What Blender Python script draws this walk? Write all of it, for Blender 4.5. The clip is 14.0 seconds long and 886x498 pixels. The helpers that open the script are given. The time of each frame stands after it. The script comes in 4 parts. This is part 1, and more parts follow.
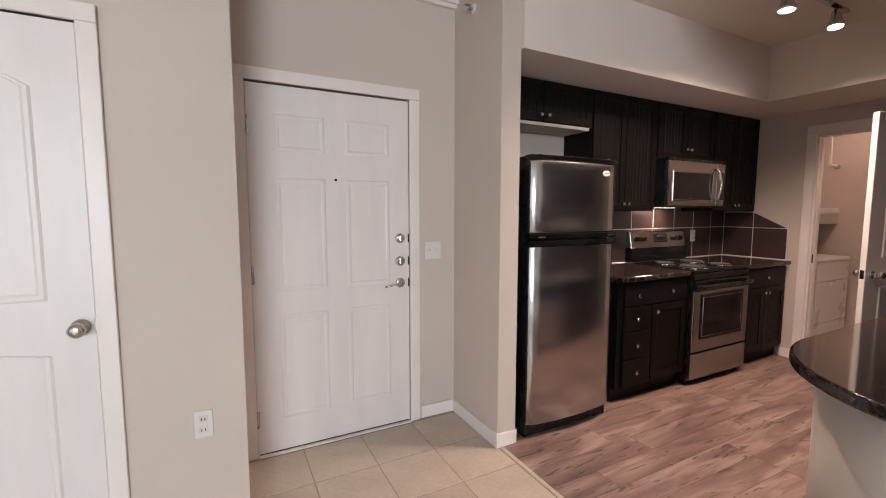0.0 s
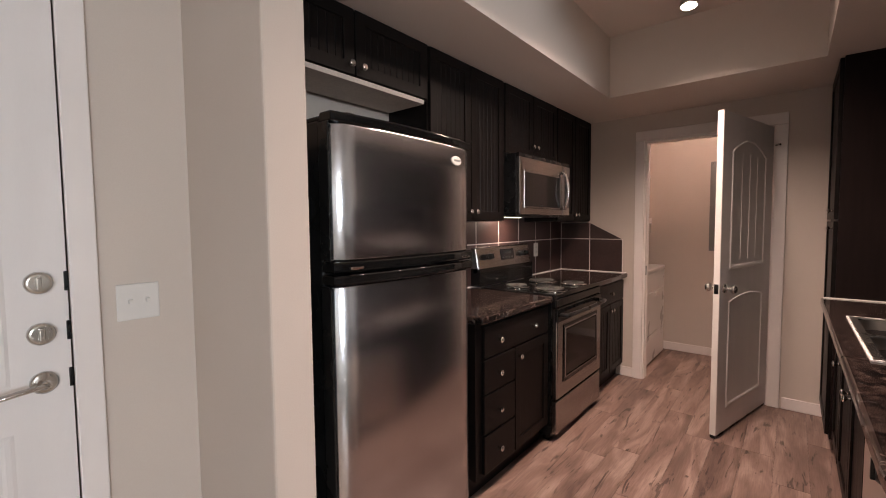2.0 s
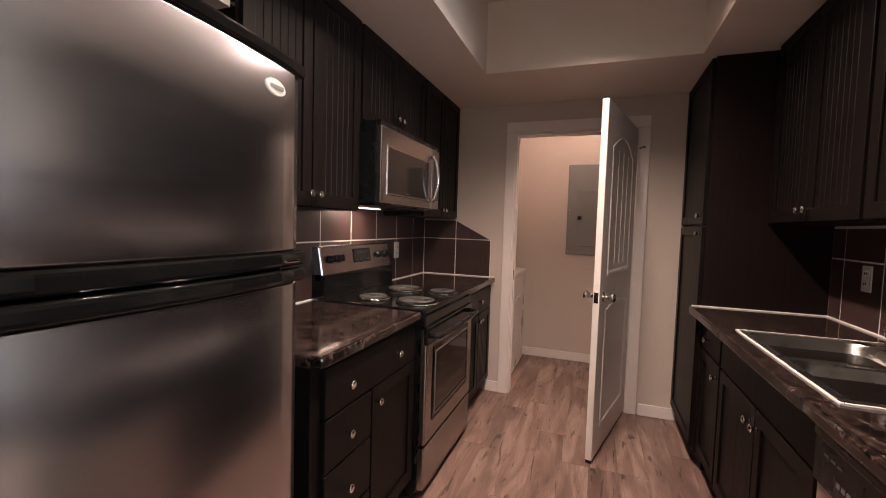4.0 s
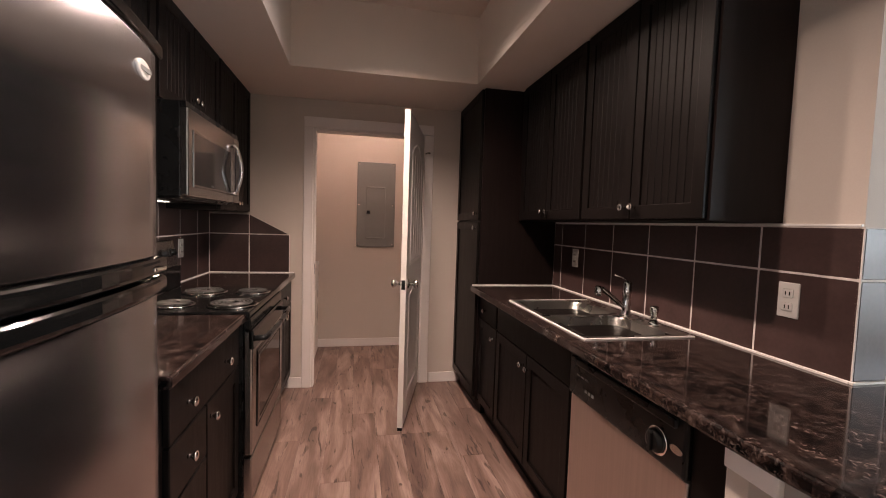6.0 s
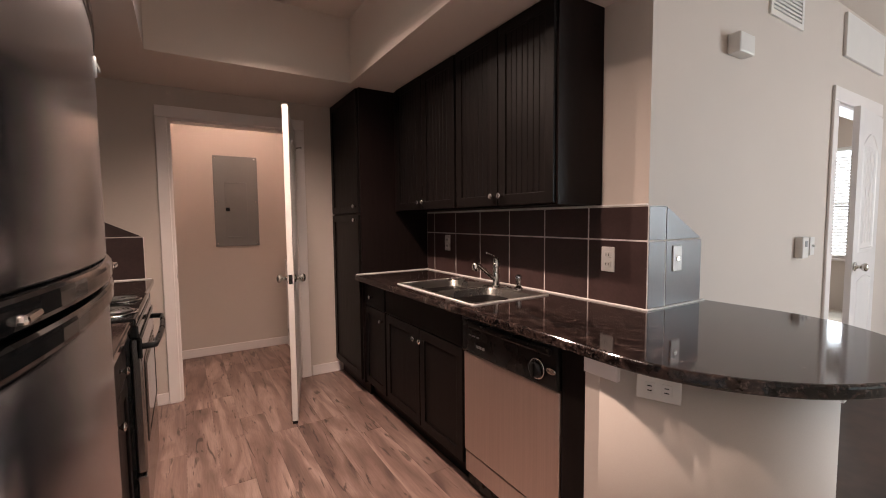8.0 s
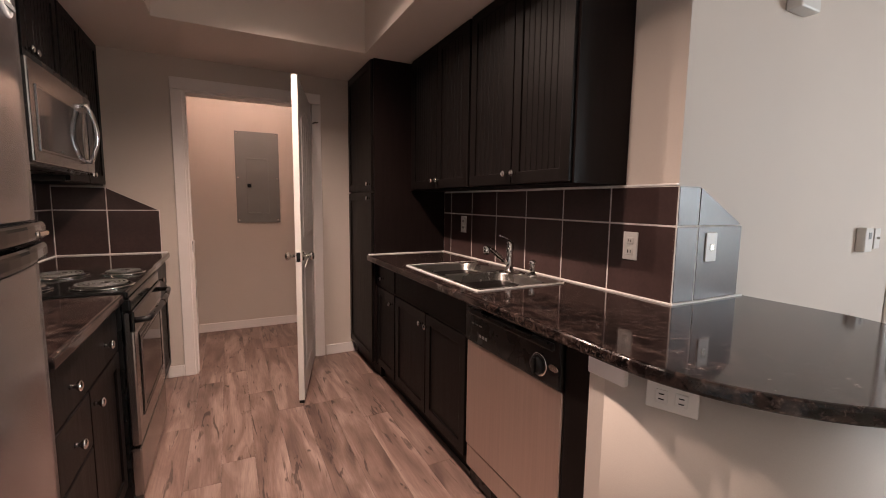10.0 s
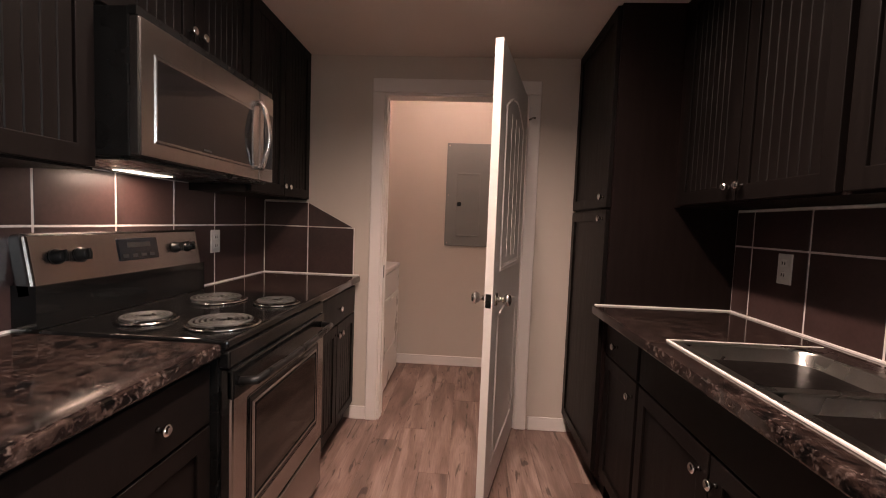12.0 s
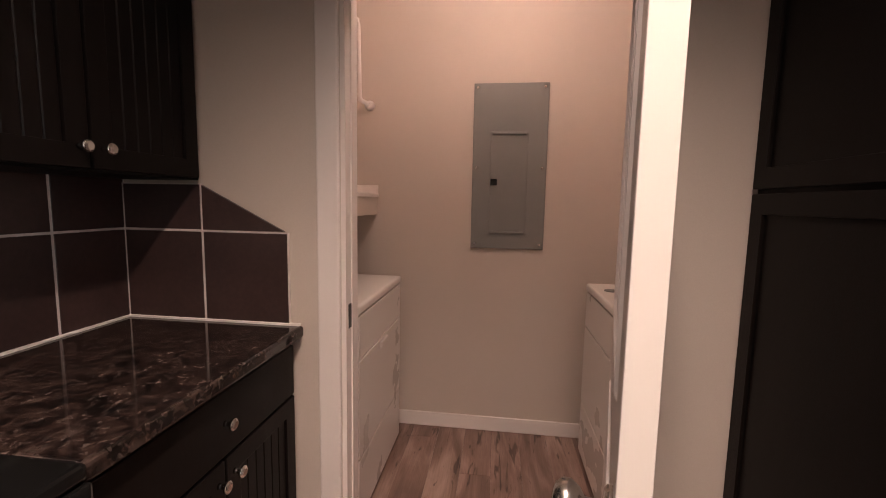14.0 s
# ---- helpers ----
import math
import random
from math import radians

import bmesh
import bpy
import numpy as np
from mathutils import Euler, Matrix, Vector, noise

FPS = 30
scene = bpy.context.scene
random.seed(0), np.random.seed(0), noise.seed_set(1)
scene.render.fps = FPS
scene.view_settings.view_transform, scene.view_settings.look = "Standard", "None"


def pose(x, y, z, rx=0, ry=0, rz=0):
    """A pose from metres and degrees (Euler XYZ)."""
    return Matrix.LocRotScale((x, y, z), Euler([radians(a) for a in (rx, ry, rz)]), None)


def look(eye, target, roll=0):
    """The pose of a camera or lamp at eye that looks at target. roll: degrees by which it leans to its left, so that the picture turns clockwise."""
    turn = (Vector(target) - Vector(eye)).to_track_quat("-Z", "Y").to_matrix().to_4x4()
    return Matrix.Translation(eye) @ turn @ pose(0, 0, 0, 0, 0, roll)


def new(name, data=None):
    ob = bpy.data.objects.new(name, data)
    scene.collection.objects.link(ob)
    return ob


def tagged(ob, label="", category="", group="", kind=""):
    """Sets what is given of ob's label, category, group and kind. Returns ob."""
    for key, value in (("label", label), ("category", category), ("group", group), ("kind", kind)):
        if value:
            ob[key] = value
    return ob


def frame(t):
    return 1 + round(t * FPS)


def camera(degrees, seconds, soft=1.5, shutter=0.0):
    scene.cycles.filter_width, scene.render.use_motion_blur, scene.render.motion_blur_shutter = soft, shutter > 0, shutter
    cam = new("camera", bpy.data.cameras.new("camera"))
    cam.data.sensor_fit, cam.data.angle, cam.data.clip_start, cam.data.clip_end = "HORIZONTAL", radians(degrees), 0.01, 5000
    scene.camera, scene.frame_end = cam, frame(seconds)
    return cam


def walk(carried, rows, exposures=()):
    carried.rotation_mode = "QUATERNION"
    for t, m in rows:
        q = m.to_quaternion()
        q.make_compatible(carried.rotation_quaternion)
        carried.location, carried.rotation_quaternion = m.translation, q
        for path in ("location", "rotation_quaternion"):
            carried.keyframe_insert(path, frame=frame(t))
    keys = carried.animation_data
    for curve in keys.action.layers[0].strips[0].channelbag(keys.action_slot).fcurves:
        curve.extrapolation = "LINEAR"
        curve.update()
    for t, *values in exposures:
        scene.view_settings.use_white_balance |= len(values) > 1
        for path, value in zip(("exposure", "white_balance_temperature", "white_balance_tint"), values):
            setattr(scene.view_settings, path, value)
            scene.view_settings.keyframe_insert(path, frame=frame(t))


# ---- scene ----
cam = camera(92.7, 14.0, soft=1.0)
METRES, EYE, TILT, LEAN, TURN = 5.18, 1.38, 0.0, 0.0, -27.4
ROWS = [
    (0.0, 0.0, 0.0, 0.0, 0.0, -5.16, -0.05),
    (0.5, -0.0021, 0.0572, -0.0034, -6.64, -5.27, -0.54),
    (1.0, 0.0101, 0.1107, -0.0034, -12.97, -4.82, -0.36),
    (1.5, 0.0326, 0.164, -0.0033, -18.44, -4.03, 0.2),
    (2.0, 0.0598, 0.2198, -0.004, -22.98, -3.28, 0.51),
    (4.5, 0.1285, 0.3453, -0.0118, -49.52, -3.4, -2.33),
    (5.0, 0.1148, 0.3505, -0.0105, -57.65, -3.58, -2.61),
    (5.5, 0.0985, 0.3604, -0.0097, -66.2, -3.61, -2.55),
    (6.0, 0.0767, 0.3684, -0.0078, -74.01, -3.4, -1.83),
    (6.5, 0.0538, 0.3794, -0.006, -81.51, -3.09, -0.8),
    (7.0, 0.0397, 0.3942, -0.0083, -88.7, -3.24, 0.05),
    (7.5, 0.0279, 0.4045, -0.0108, -94.17, -3.94, 0.56),
    (10.0, 0.0557, 0.3761, -0.0165, -89.42, -6.26, -0.71),
    (10.5, 0.0828, 0.372, -0.0179, -79.59, -5.6, -1.63),
    (11.0, 0.1276, 0.3759, -0.0187, -71.42, -4.97, -2.28),
    (11.5, 0.1825, 0.3883, -0.021, -64.38, -4.21, -2.19),
    (12.0, 0.2394, 0.4119, -0.0207, -59.3, -3.58, -2.16),
    (12.5, 0.3009, 0.4424, -0.0158, -56.92, -3.84, -1.91),
    (13.0, 0.3612, 0.4732, -0.0121, -55.46, -4.53, -1.14),
    (13.5, 0.4162, 0.5076, -0.0127, -55.35, -5.37, -0.97),
    (14.0, 0.4658, 0.5397, -0.0115, -55.14, -6.24, -1.05),
]
walk(cam, [(t, pose(0, 0, EYE, TILT, LEAN, TURN) @ pose(METRES * x, METRES * y, METRES * z, 90 + pitch, roll, yaw)) for t, x, y, z, yaw, pitch, roll in ROWS])

# ---- light ----
scene.view_settings.exposure = -0.06
world = bpy.data.worlds.new("daylight")
scene.world = world
world.use_nodes = True
wn = world.node_tree.nodes
sky = wn.new("ShaderNodeTexSky")
sky.sky_type, sky.sun_disc = "NISHITA", False
sky.sun_elevation, sky.sun_rotation = radians(40), radians(200)
wn["Background"].inputs["Strength"].default_value = 0.12
world.node_tree.links.new(sky.outputs[0], wn["Background"].inputs["Color"])


def lamp(name, kind, power, colour, m, **sizes):
    d = bpy.data.lights.new(name, kind)
    d.energy, d.color = power, colour
    for key, v in sizes.items():
        if key == "size":
            d.size = v
        elif key == "size_y":
            d.shape, d.size_y = "RECTANGLE", v
        elif key == "cone":
            d.spot_size, d.spot_blend = radians(v), 1.0
        elif key == "soft":
            d.shadow_soft_size = v
    ob = new(name, d)
    ob.matrix_world = m
    return ob


sun = bpy.data.lights.new("sun", "SUN")
sun.energy, sun.angle, sun.color = 3.0, radians(0.5), (1, 0.95, 0.88)
new("sun", sun).matrix_world = look((0, 0, 9), (1.5, 7.0, 0))
DAY = (0.83, 0.92, 1.0)
WARM = (1.0, 0.75, 0.63)
lamp("window_daylight", "AREA", 275, DAY, look((-2.0, -4.9, 1.45), (-2.0, 0, 1.3)), size=2.2, size_y=1.7)
lamp("side_window_daylight", "AREA", 5, DAY, look((-4.4, -1.6, 1.45), (0, -1.6, 1.3)), size=1.8, size_y=1.6)
lamp("bedroom_daylight", "AREA", 60, DAY, look((3.3, -5.85, 1.5), (3.3, 0, 1.3)), size=1.3, size_y=1.5)
TRACK_HEADS = ((2.43, 1.36, 2.61), (2.97, 1.37, 2.60), (3.53, 1.35, 2.605))
AIMS = ((2.35, 1.25, 0), (2.9, 1.4, 0), (3.25, 1.3, 0))
for (hx, hy, hz), aim in zip(TRACK_HEADS, AIMS):
    lamp("track_spot", "SPOT", 112, WARM, look((hx, hy, hz - 0.075), aim), cone=146, soft=0.03)
lamp("closet_bulb", "POINT", 20, (1.0, 0.71, 0.60), pose(4.98, 1.36, 2.555), soft=0.045)
lamp("cooktop_bulb", "AREA", 2.4, (1.0, 0.70, 0.54), look((3.56, 2.50, 1.40), (3.56, 2.52, 0)), size=0.2, size_y=0.05)


# ---- materials ----
def material(name, colour, rough=0.5, metal=0.0, vary=0.12, scale=6.0, grain=0.0, grain_scale=180.0, bump=0.0,
             stretch=(1, 1, 1), coat=0.0, per_object=0.0, second=None, rough_vary=0.1):
    m = bpy.data.materials.new(name)
    m.use_nodes = True
    n, link = m.node_tree.nodes, m.node_tree.links.new
    b = n["Principled BSDF"]
    b.inputs["Metallic"].default_value = metal
    b.inputs["Coat Weight"].default_value = coat
    b.inputs["Coat Roughness"].default_value = 0.08
    tc, mp = n.new("ShaderNodeTexCoord"), n.new("ShaderNodeMapping")
    mp.inputs["Scale"].default_value = stretch
    link(tc.outputs["Object"], mp.inputs["Vector"])
    big, fine = n.new("ShaderNodeTexNoise"), n.new("ShaderNodeTexNoise")
    big.inputs["Scale"].default_value, big.inputs["Detail"].default_value = scale, 6
    fine.inputs["Scale"].default_value, fine.inputs["Detail"].default_value = grain_scale, 3
    link(mp.outputs[0], big.inputs["Vector"])
    link(mp.outputs[0], fine.inputs["Vector"])
    ramp = n.new("ShaderNodeMix")
    ramp.data_type = "RGBA"
    lo = second or tuple(c * (1 - vary) for c in colour)
    hi = colour if second else tuple(min(1, c * (1 + vary)) for c in colour)
    ramp.inputs[6].default_value, ramp.inputs[7].default_value = (*lo, 1), (*hi, 1)
    fit = n.new("ShaderNodeMapRange")
    fit.inputs[1].default_value, fit.inputs[2].default_value = 0.3, 0.7
    link(big.outputs[0], fit.inputs[0])
    link(fit.outputs[0], ramp.inputs[0])
    colour_out = ramp.outputs[2]
    if grain:
        g = n.new("ShaderNodeMix")
        g.data_type, g.blend_type = "RGBA", "OVERLAY"
        g.inputs[0].default_value = grain
        link(colour_out, g.inputs[6])
        link(fine.outputs[0], g.inputs[7])
        colour_out = g.outputs[2]
    if per_object:
        info, hs, amount = n.new("ShaderNodeObjectInfo"), n.new("ShaderNodeHueSaturation"), n.new("ShaderNodeMapRange")
        amount.inputs[3].default_value, amount.inputs[4].default_value = 1 - per_object, 1 + per_object
        link(info.outputs["Random"], amount.inputs[0])
        link(amount.outputs[0], hs.inputs["Value"])
        link(colour_out, hs.inputs["Color"])
        colour_out = hs.outputs[0]
    link(colour_out, b.inputs["Base Color"])
    rr = n.new("ShaderNodeMapRange")
    rr.inputs[3].default_value, rr.inputs[4].default_value = max(0.02, rough - rough_vary), min(1, rough + rough_vary)
    link(big.outputs[0], rr.inputs[0])
    link(rr.outputs[0], b.inputs["Roughness"])
    if bump:
        bp = n.new("ShaderNodeBump")
        bp.inputs["Strength"].default_value, bp.inputs["Distance"].default_value = bump, 0.002
        link(fine.outputs[0], bp.inputs["Height"])
        link(bp.outputs[0], b.inputs["Normal"])
    return m


def glow(name, colour, strength):
    m = bpy.data.materials.new(name)
    m.use_nodes = True
    b = m.node_tree.nodes["Principled BSDF"]
    b.inputs["Base Color"].default_value = (*colour, 1)
    b.inputs["Emission Color"].default_value = (*colour, 1)
    b.inputs["Emission Strength"].default_value = strength
    return m


def wood_floor():
    m = bpy.data.materials.new("vinyl_plank")
    m.use_nodes = True
    n, link = m.node_tree.nodes, m.node_tree.links.new
    b = n["Principled BSDF"]
    tc, info, add = n.new("ShaderNodeTexCoord"), n.new("ShaderNodeObjectInfo"), n.new("ShaderNodeVectorMath")
    jump = n.new("ShaderNodeVectorMath")
    jump.operation, jump.inputs[1].default_value = "MULTIPLY", (37, 11, 5)
    link(info.outputs["Random"], jump.inputs[0])
    link(tc.outputs["Object"], add.inputs[0])
    link(jump.outputs[0], add.inputs[1])

    def layer(sx, sy, detail, warp):
        mp, t = n.new("ShaderNodeMapping"), n.new("ShaderNodeTexNoise")
        mp.inputs["Scale"].default_value = (sx, sy, 1)
        t.inputs["Scale"].default_value, t.inputs["Detail"].default_value, t.inputs["Distortion"].default_value = 1, detail, warp
        link(add.outputs[0], mp.inputs["Vector"])
        link(mp.outputs[0], t.inputs["Vector"])
        return t.outputs[0]

    def ramp(src, stops):
        r = n.new("ShaderNodeValToRGB")
        e = r.color_ramp.elements
        e[0].position, e[0].color = stops[0][0], (*stops[0][1], 1)
        e[1].position, e[1].color = stops[-1][0], (*stops[-1][1], 1)
        for p, col in stops[1:-1]:
            e.new(p).color = (*col, 1)
        link(src, r.inputs[0])
        return r.outputs[0]

    def blend(mode, amount, a, c):
        x = n.new("ShaderNodeMix")
        x.data_type, x.blend_type, x.inputs[0].default_value = "RGBA", mode, amount
        link(a, x.inputs[6])
        link(c, x.inputs[7])
        return x.outputs[2]

    tone = ramp(layer(1.7, 8.5, 5, 0.9), ((0.28, (0.120, 0.072, 0.061)), (0.5, (0.245, 0.158, 0.132)), (0.72, (0.43, 0.305, 0.262))))
    fibre = ramp(layer(9, 150, 4, 0.2), ((0.30, (0.62, 0.60, 0.58)), (0.62, (1.0, 1.0, 1.0))))
    crack = ramp(layer(4.5, 30, 4, 0.9), ((0.60, (1, 1, 1)), (0.66, (0.13, 0.10, 0.09))))
    knot = ramp(layer(11, 30, 3, 0.8), ((0.70, (1, 1, 1)), (0.80, (0.25, 0.20, 0.18))))
    col = blend("MULTIPLY", 0.9, blend("MULTIPLY", 0.72, blend("MULTIPLY", 0.5, tone, fibre), crack), knot)
    hs, amount = n.new("ShaderNodeHueSaturation"), n.new("ShaderNodeMapRange")
    amount.inputs[3].default_value, amount.inputs[4].default_value = 0.92, 1.08
    link(info.outputs["Random"], amount.inputs[0])
    link(amount.outputs[0], hs.inputs["Value"])
    link(col, hs.inputs["Color"])
    link(hs.outputs[0], b.inputs["Base Color"])
    b.inputs["Roughness"].default_value = 0.42
    bp = n.new("ShaderNodeBump")
    bp.inputs["Strength"].default_value, bp.inputs["Distance"].default_value = 0.25, 0.001
    link(layer(9, 150, 4, 0.2), bp.inputs["Height"])
    link(bp.outputs[0], b.inputs["Normal"])
    return m


def laminate():
    """Dark brown laminate: flecks at two sizes, thicker in some patches than in others."""
    m = material("speckled_laminate", (0.03, 0.022, 0.02), 0.08, 0, 0.2, 8, rough_vary=0.02)
    n, link = m.node_tree.nodes, m.node_tree.links.new
    b = n["Principled BSDF"]
    b.inputs["Specular IOR Level"].default_value = 0.42
    tc = n.new("ShaderNodeTexCoord")

    def noise(scale, detail, warp):
        t = n.new("ShaderNodeTexNoise")
        t.inputs["Scale"].default_value, t.inputs["Detail"].default_value, t.inputs["Distortion"].default_value = scale, detail, warp
        link(tc.outputs["Object"], t.inputs["Vector"])
        return t.outputs[0]

    def stops(src, rows):
        ra = n.new("ShaderNodeValToRGB")
        e = ra.color_ramp.elements
        e[0].position, e[0].color = rows[0][0], (*rows[0][1], 1)
        e[1].position, e[1].color = rows[-1][0], (*rows[-1][1], 1)
        for p, col in rows[1:-1]:
            e.new(p).color = (*col, 1)
        link(src, ra.inputs[0])
        return ra.outputs[0]

    ground = stops(noise(26, 6, 0.8), ((0.38, (0.004, 0.0035, 0.0035)), (0.50, (0.016, 0.010, 0.009)), (0.60, (0.030, 0.019, 0.016)), (0.70, (0.055, 0.038, 0.033))))
    fleck = stops(noise(95, 5, 0.6), ((0.50, (0, 0, 0)), (0.58, (0.026, 0.018, 0.016)), (0.68, (0.105, 0.082, 0.074))))
    mix = n.new("ShaderNodeMix")
    mix.data_type, mix.blend_type = "RGBA", "ADD"
    link(stops(noise(14, 3, 0.3), ((0.40, (0.15, 0.15, 0.15)), (0.62, (1, 1, 1)))), mix.inputs[0])
    link(ground, mix.inputs[6])
    link(fleck, mix.inputs[7])
    link(mix.outputs[2], b.inputs["Base Color"])
    return m


WALL = material("beige_wall_paint", (0.565, 0.49, 0.435), 0.7, 0, 0.03, 1.5, 0.05, 260, 0.15)
CEIL = material("ceiling_paint", (0.72, 0.635, 0.575), 0.8, 0, 0.03, 1.5, 0.05, 200, 0.2)
TRIM = material("white_trim_paint", (0.76, 0.70, 0.675), 0.4, 0, 0.03, 3)
DOORP = material("white_door_paint", (0.73, 0.685, 0.67), 0.42, 0, 0.03, 2, 0.04, 120, 0.08, (6, 6, 1))
EDGEP = material("white_door_edge", (0.76, 0.72, 0.68), 0.4, 0, 0.03, 2)
CAB = material("espresso_wood", (0.0064, 0.0048, 0.0044), 0.42, 0, 0.25, 4, 0.3, 90, 0.12, (12, 12, 1))
PANEL = material("espresso_side_veneer", (0.0110, 0.0068, 0.0062), 0.45, 0, 0.2, 4, 0.3, 90, 0.1, (10, 10, 1))
BLACK = material("black_plastic", (0.008, 0.008, 0.008), 0.28, 0, 0.2, 10)
ENAMEL = material("black_enamel", (0.006, 0.006, 0.006), 0.10, 0, 0.2, 5, rough_vary=0.04)
STEEL = material("brushed_steel", (0.52, 0.52, 0.545), 0.215, 1, 0.03, 2, 0.0, 120, 0.0, (1, 1, 60), rough_vary=0.03)
# paler, warmer copy of the steel: the floor's reflected light is in its colour
DWSTEEL = material("floor_lit_dishwasher_steel", (0.62, 0.53, 0.485), 0.42, 1, 0.05, 2, 0.12, 120, 0.05, (60, 1, 1), rough_vary=0.05)
STEEL_V = material("brushed_steel_light", (0.36, 0.345, 0.335), 0.24, 1, 0.06, 2, 0.15, 120, 0.05, (60, 1, 1), rough_vary=0.06)
SINKM = material("sink_steel", (0.50, 0.48, 0.45), 0.28, 1, 0.08, 6, 0.1, 200, 0.03)
CHROME = material("chrome", (0.72, 0.70, 0.68), 0.10, 1, 0.03, 5, rough_vary=0.03)
NICKEL = material("satin_nickel", (0.58, 0.56, 0.53), 0.24, 1, 0.04, 5, rough_vary=0.04)
COIL = material("burner_coil", (0.06, 0.058, 0.056), 0.5, 0.6, 0.2, 40)
TILE = material("dark_brown_tile", (0.050, 0.028, 0.026), 0.38, 0, 0.25, 5, 0.25, 70, 0.1, per_object=0.12)
GROUT = material("light_grout", (0.66, 0.60, 0.57), 0.85, 0, 0.1, 30)
CAULK = material("white_caulk", (0.78, 0.74, 0.71), 0.5, 0, 0.05, 20)
FTILE = material("beige_floor_tile", (0.49, 0.41, 0.34), 0.42, 0, 0.10, 4, 0.15, 40, 0.08, per_object=0.05)
FGROUT = material("floor_grout", (0.36, 0.30, 0.245), 0.9, 0, 0.1, 30)
WOOD = wood_floor()
UNDER = material("plank_underlay", (0.07, 0.045, 0.035), 0.8, 0, 0.2, 10)
CARPET = material("beige_carpet", (0.42, 0.37, 0.31), 0.95, 0, 0.1, 20, 0.4, 300, 0.6)
COUNTER = laminate()
PLASTIC = material("white_plastic", (0.66, 0.63, 0.60), 0.4, 0, 0.03, 8)
APPL = material("white_appliance", (0.72, 0.68, 0.65), 0.3, 0, 0.02, 3, coat=0.2)
GREYM = material("grey_panel_paint", (0.20, 0.20, 0.195), 0.45, 0.1, 0.05, 4, 0.05, 200, 0.08)
DARKGLASS = material("dark_oven_glass", (0.008, 0.007, 0.007), 0.07, 0, 0.2, 4, rough_vary=0.03)
SLAT = material("blind_slat", (0.80, 0.79, 0.77), 0.5, 0, 0.03, 10)
BULB = glow("lamp_face", (1.0, 0.86, 0.72), 18)
DIFF = glow("lamp_diffuser", (1.0, 0.85, 0.70), 4)
DISPLAY = material("display_glass", (0.01, 0.012, 0.016), 0.12, 0, 0.2, 4, rough_vary=0.03)


def brushed(m, amount):
    n = m.node_tree.nodes
    tan = n.new("ShaderNodeTangent")
    tan.direction_type, tan.axis = "RADIAL", "Z"
    n["Principled BSDF"].inputs["Anisotropic"].default_value = amount
    m.node_tree.links.new(tan.outputs[0], n["Principled BSDF"].inputs["Tangent"])


brushed(STEEL, 0.5)
for dull in (BLACK, ENAMEL, DARKGLASS):
    dull.node_tree.nodes["Principled BSDF"].inputs["Specular IOR Level"].default_value = 0.28
for dull in (CAB, PANEL):
    dull.node_tree.nodes["Principled BSDF"].inputs["Specular IOR Level"].default_value = 0.12
RAW = material("raw_board", (0.45, 0.40, 0.36), 0.7, 0, 0.1, 6, 0.2, 90, 0.1)

# ---- mesh helpers ----
def add_bm(bm, other, m=None):
    if m is not None:
        other.transform(m)
    me = bpy.data.meshes.new("tmp")
    other.to_mesh(me)
    other.free()
    bm.from_mesh(me)
    bpy.data.meshes.remove(me)
    return bm


def box(bm, x0, x1, y0, y1, z0, z1, bevel=0.0, seg=2):
    t = bmesh.new()
    bmesh.ops.create_cube(t, size=1)
    t.transform(Matrix.Translation(((x0 + x1) / 2, (y0 + y1) / 2, (z0 + z1) / 2)) @ Matrix.Diagonal((x1 - x0, y1 - y0, z1 - z0, 1)))
    if bevel:
        bmesh.ops.bevel(t, geom=t.edges[:], offset=bevel, segments=seg, affect="EDGES", profile=0.5)
    return add_bm(bm, t)


def boxm(*a, **k):
    return box(bmesh.new(), *a, **k)


def lathe(bm, profile, m=Matrix(), seg=20):
    """Turn (radius, height) pairs round z."""
    t = bmesh.new()
    rings = [[t.verts.new((r * math.cos(2 * math.pi * i / seg), r * math.sin(2 * math.pi * i / seg), z)) for i in range(seg)] for r, z in profile]
    for a, b in zip(rings, rings[1:]):
        for i in range(seg):
            t.faces.new((a[i], a[(i + 1) % seg], b[(i + 1) % seg], b[i]))
    t.faces.new(list(reversed(rings[0])))
    t.faces.new(rings[-1])
    for f in t.faces:
        f.smooth = len(f.verts) == 4
    bmesh.ops.recalc_face_normals(t, faces=t.faces)
    return add_bm(bm, t, m)


def tube(bm, pts, r, seg=10, flat=1.0):
    t = bmesh.new()
    pts = [Vector(p) for p in pts]
    rings = []
    up = Vector((0.013, 0.021, 1))
    for i, p in enumerate(pts):
        d = (pts[min(i + 1, len(pts) - 1)] - pts[max(i - 1, 0)]).normalized()
        side = d.cross(up if abs(d.dot(up.normalized())) < 0.95 else Vector((1, 0.02, 0))).normalized()
        nor = side.cross(d)
        rings.append([t.verts.new(p + r * math.cos(2 * math.pi * k / seg) * side + flat * r * math.sin(2 * math.pi * k / seg) * nor) for k in range(seg)])
    for a, b in zip(rings, rings[1:]):
        for i in range(seg):
            t.faces.new((a[i], a[(i + 1) % seg], b[(i + 1) % seg], b[i])).smooth = True
    t.faces.new(list(reversed(rings[0])))
    t.faces.new(rings[-1])
    bmesh.ops.recalc_face_normals(t, faces=t.faces)
    return add_bm(bm, t)


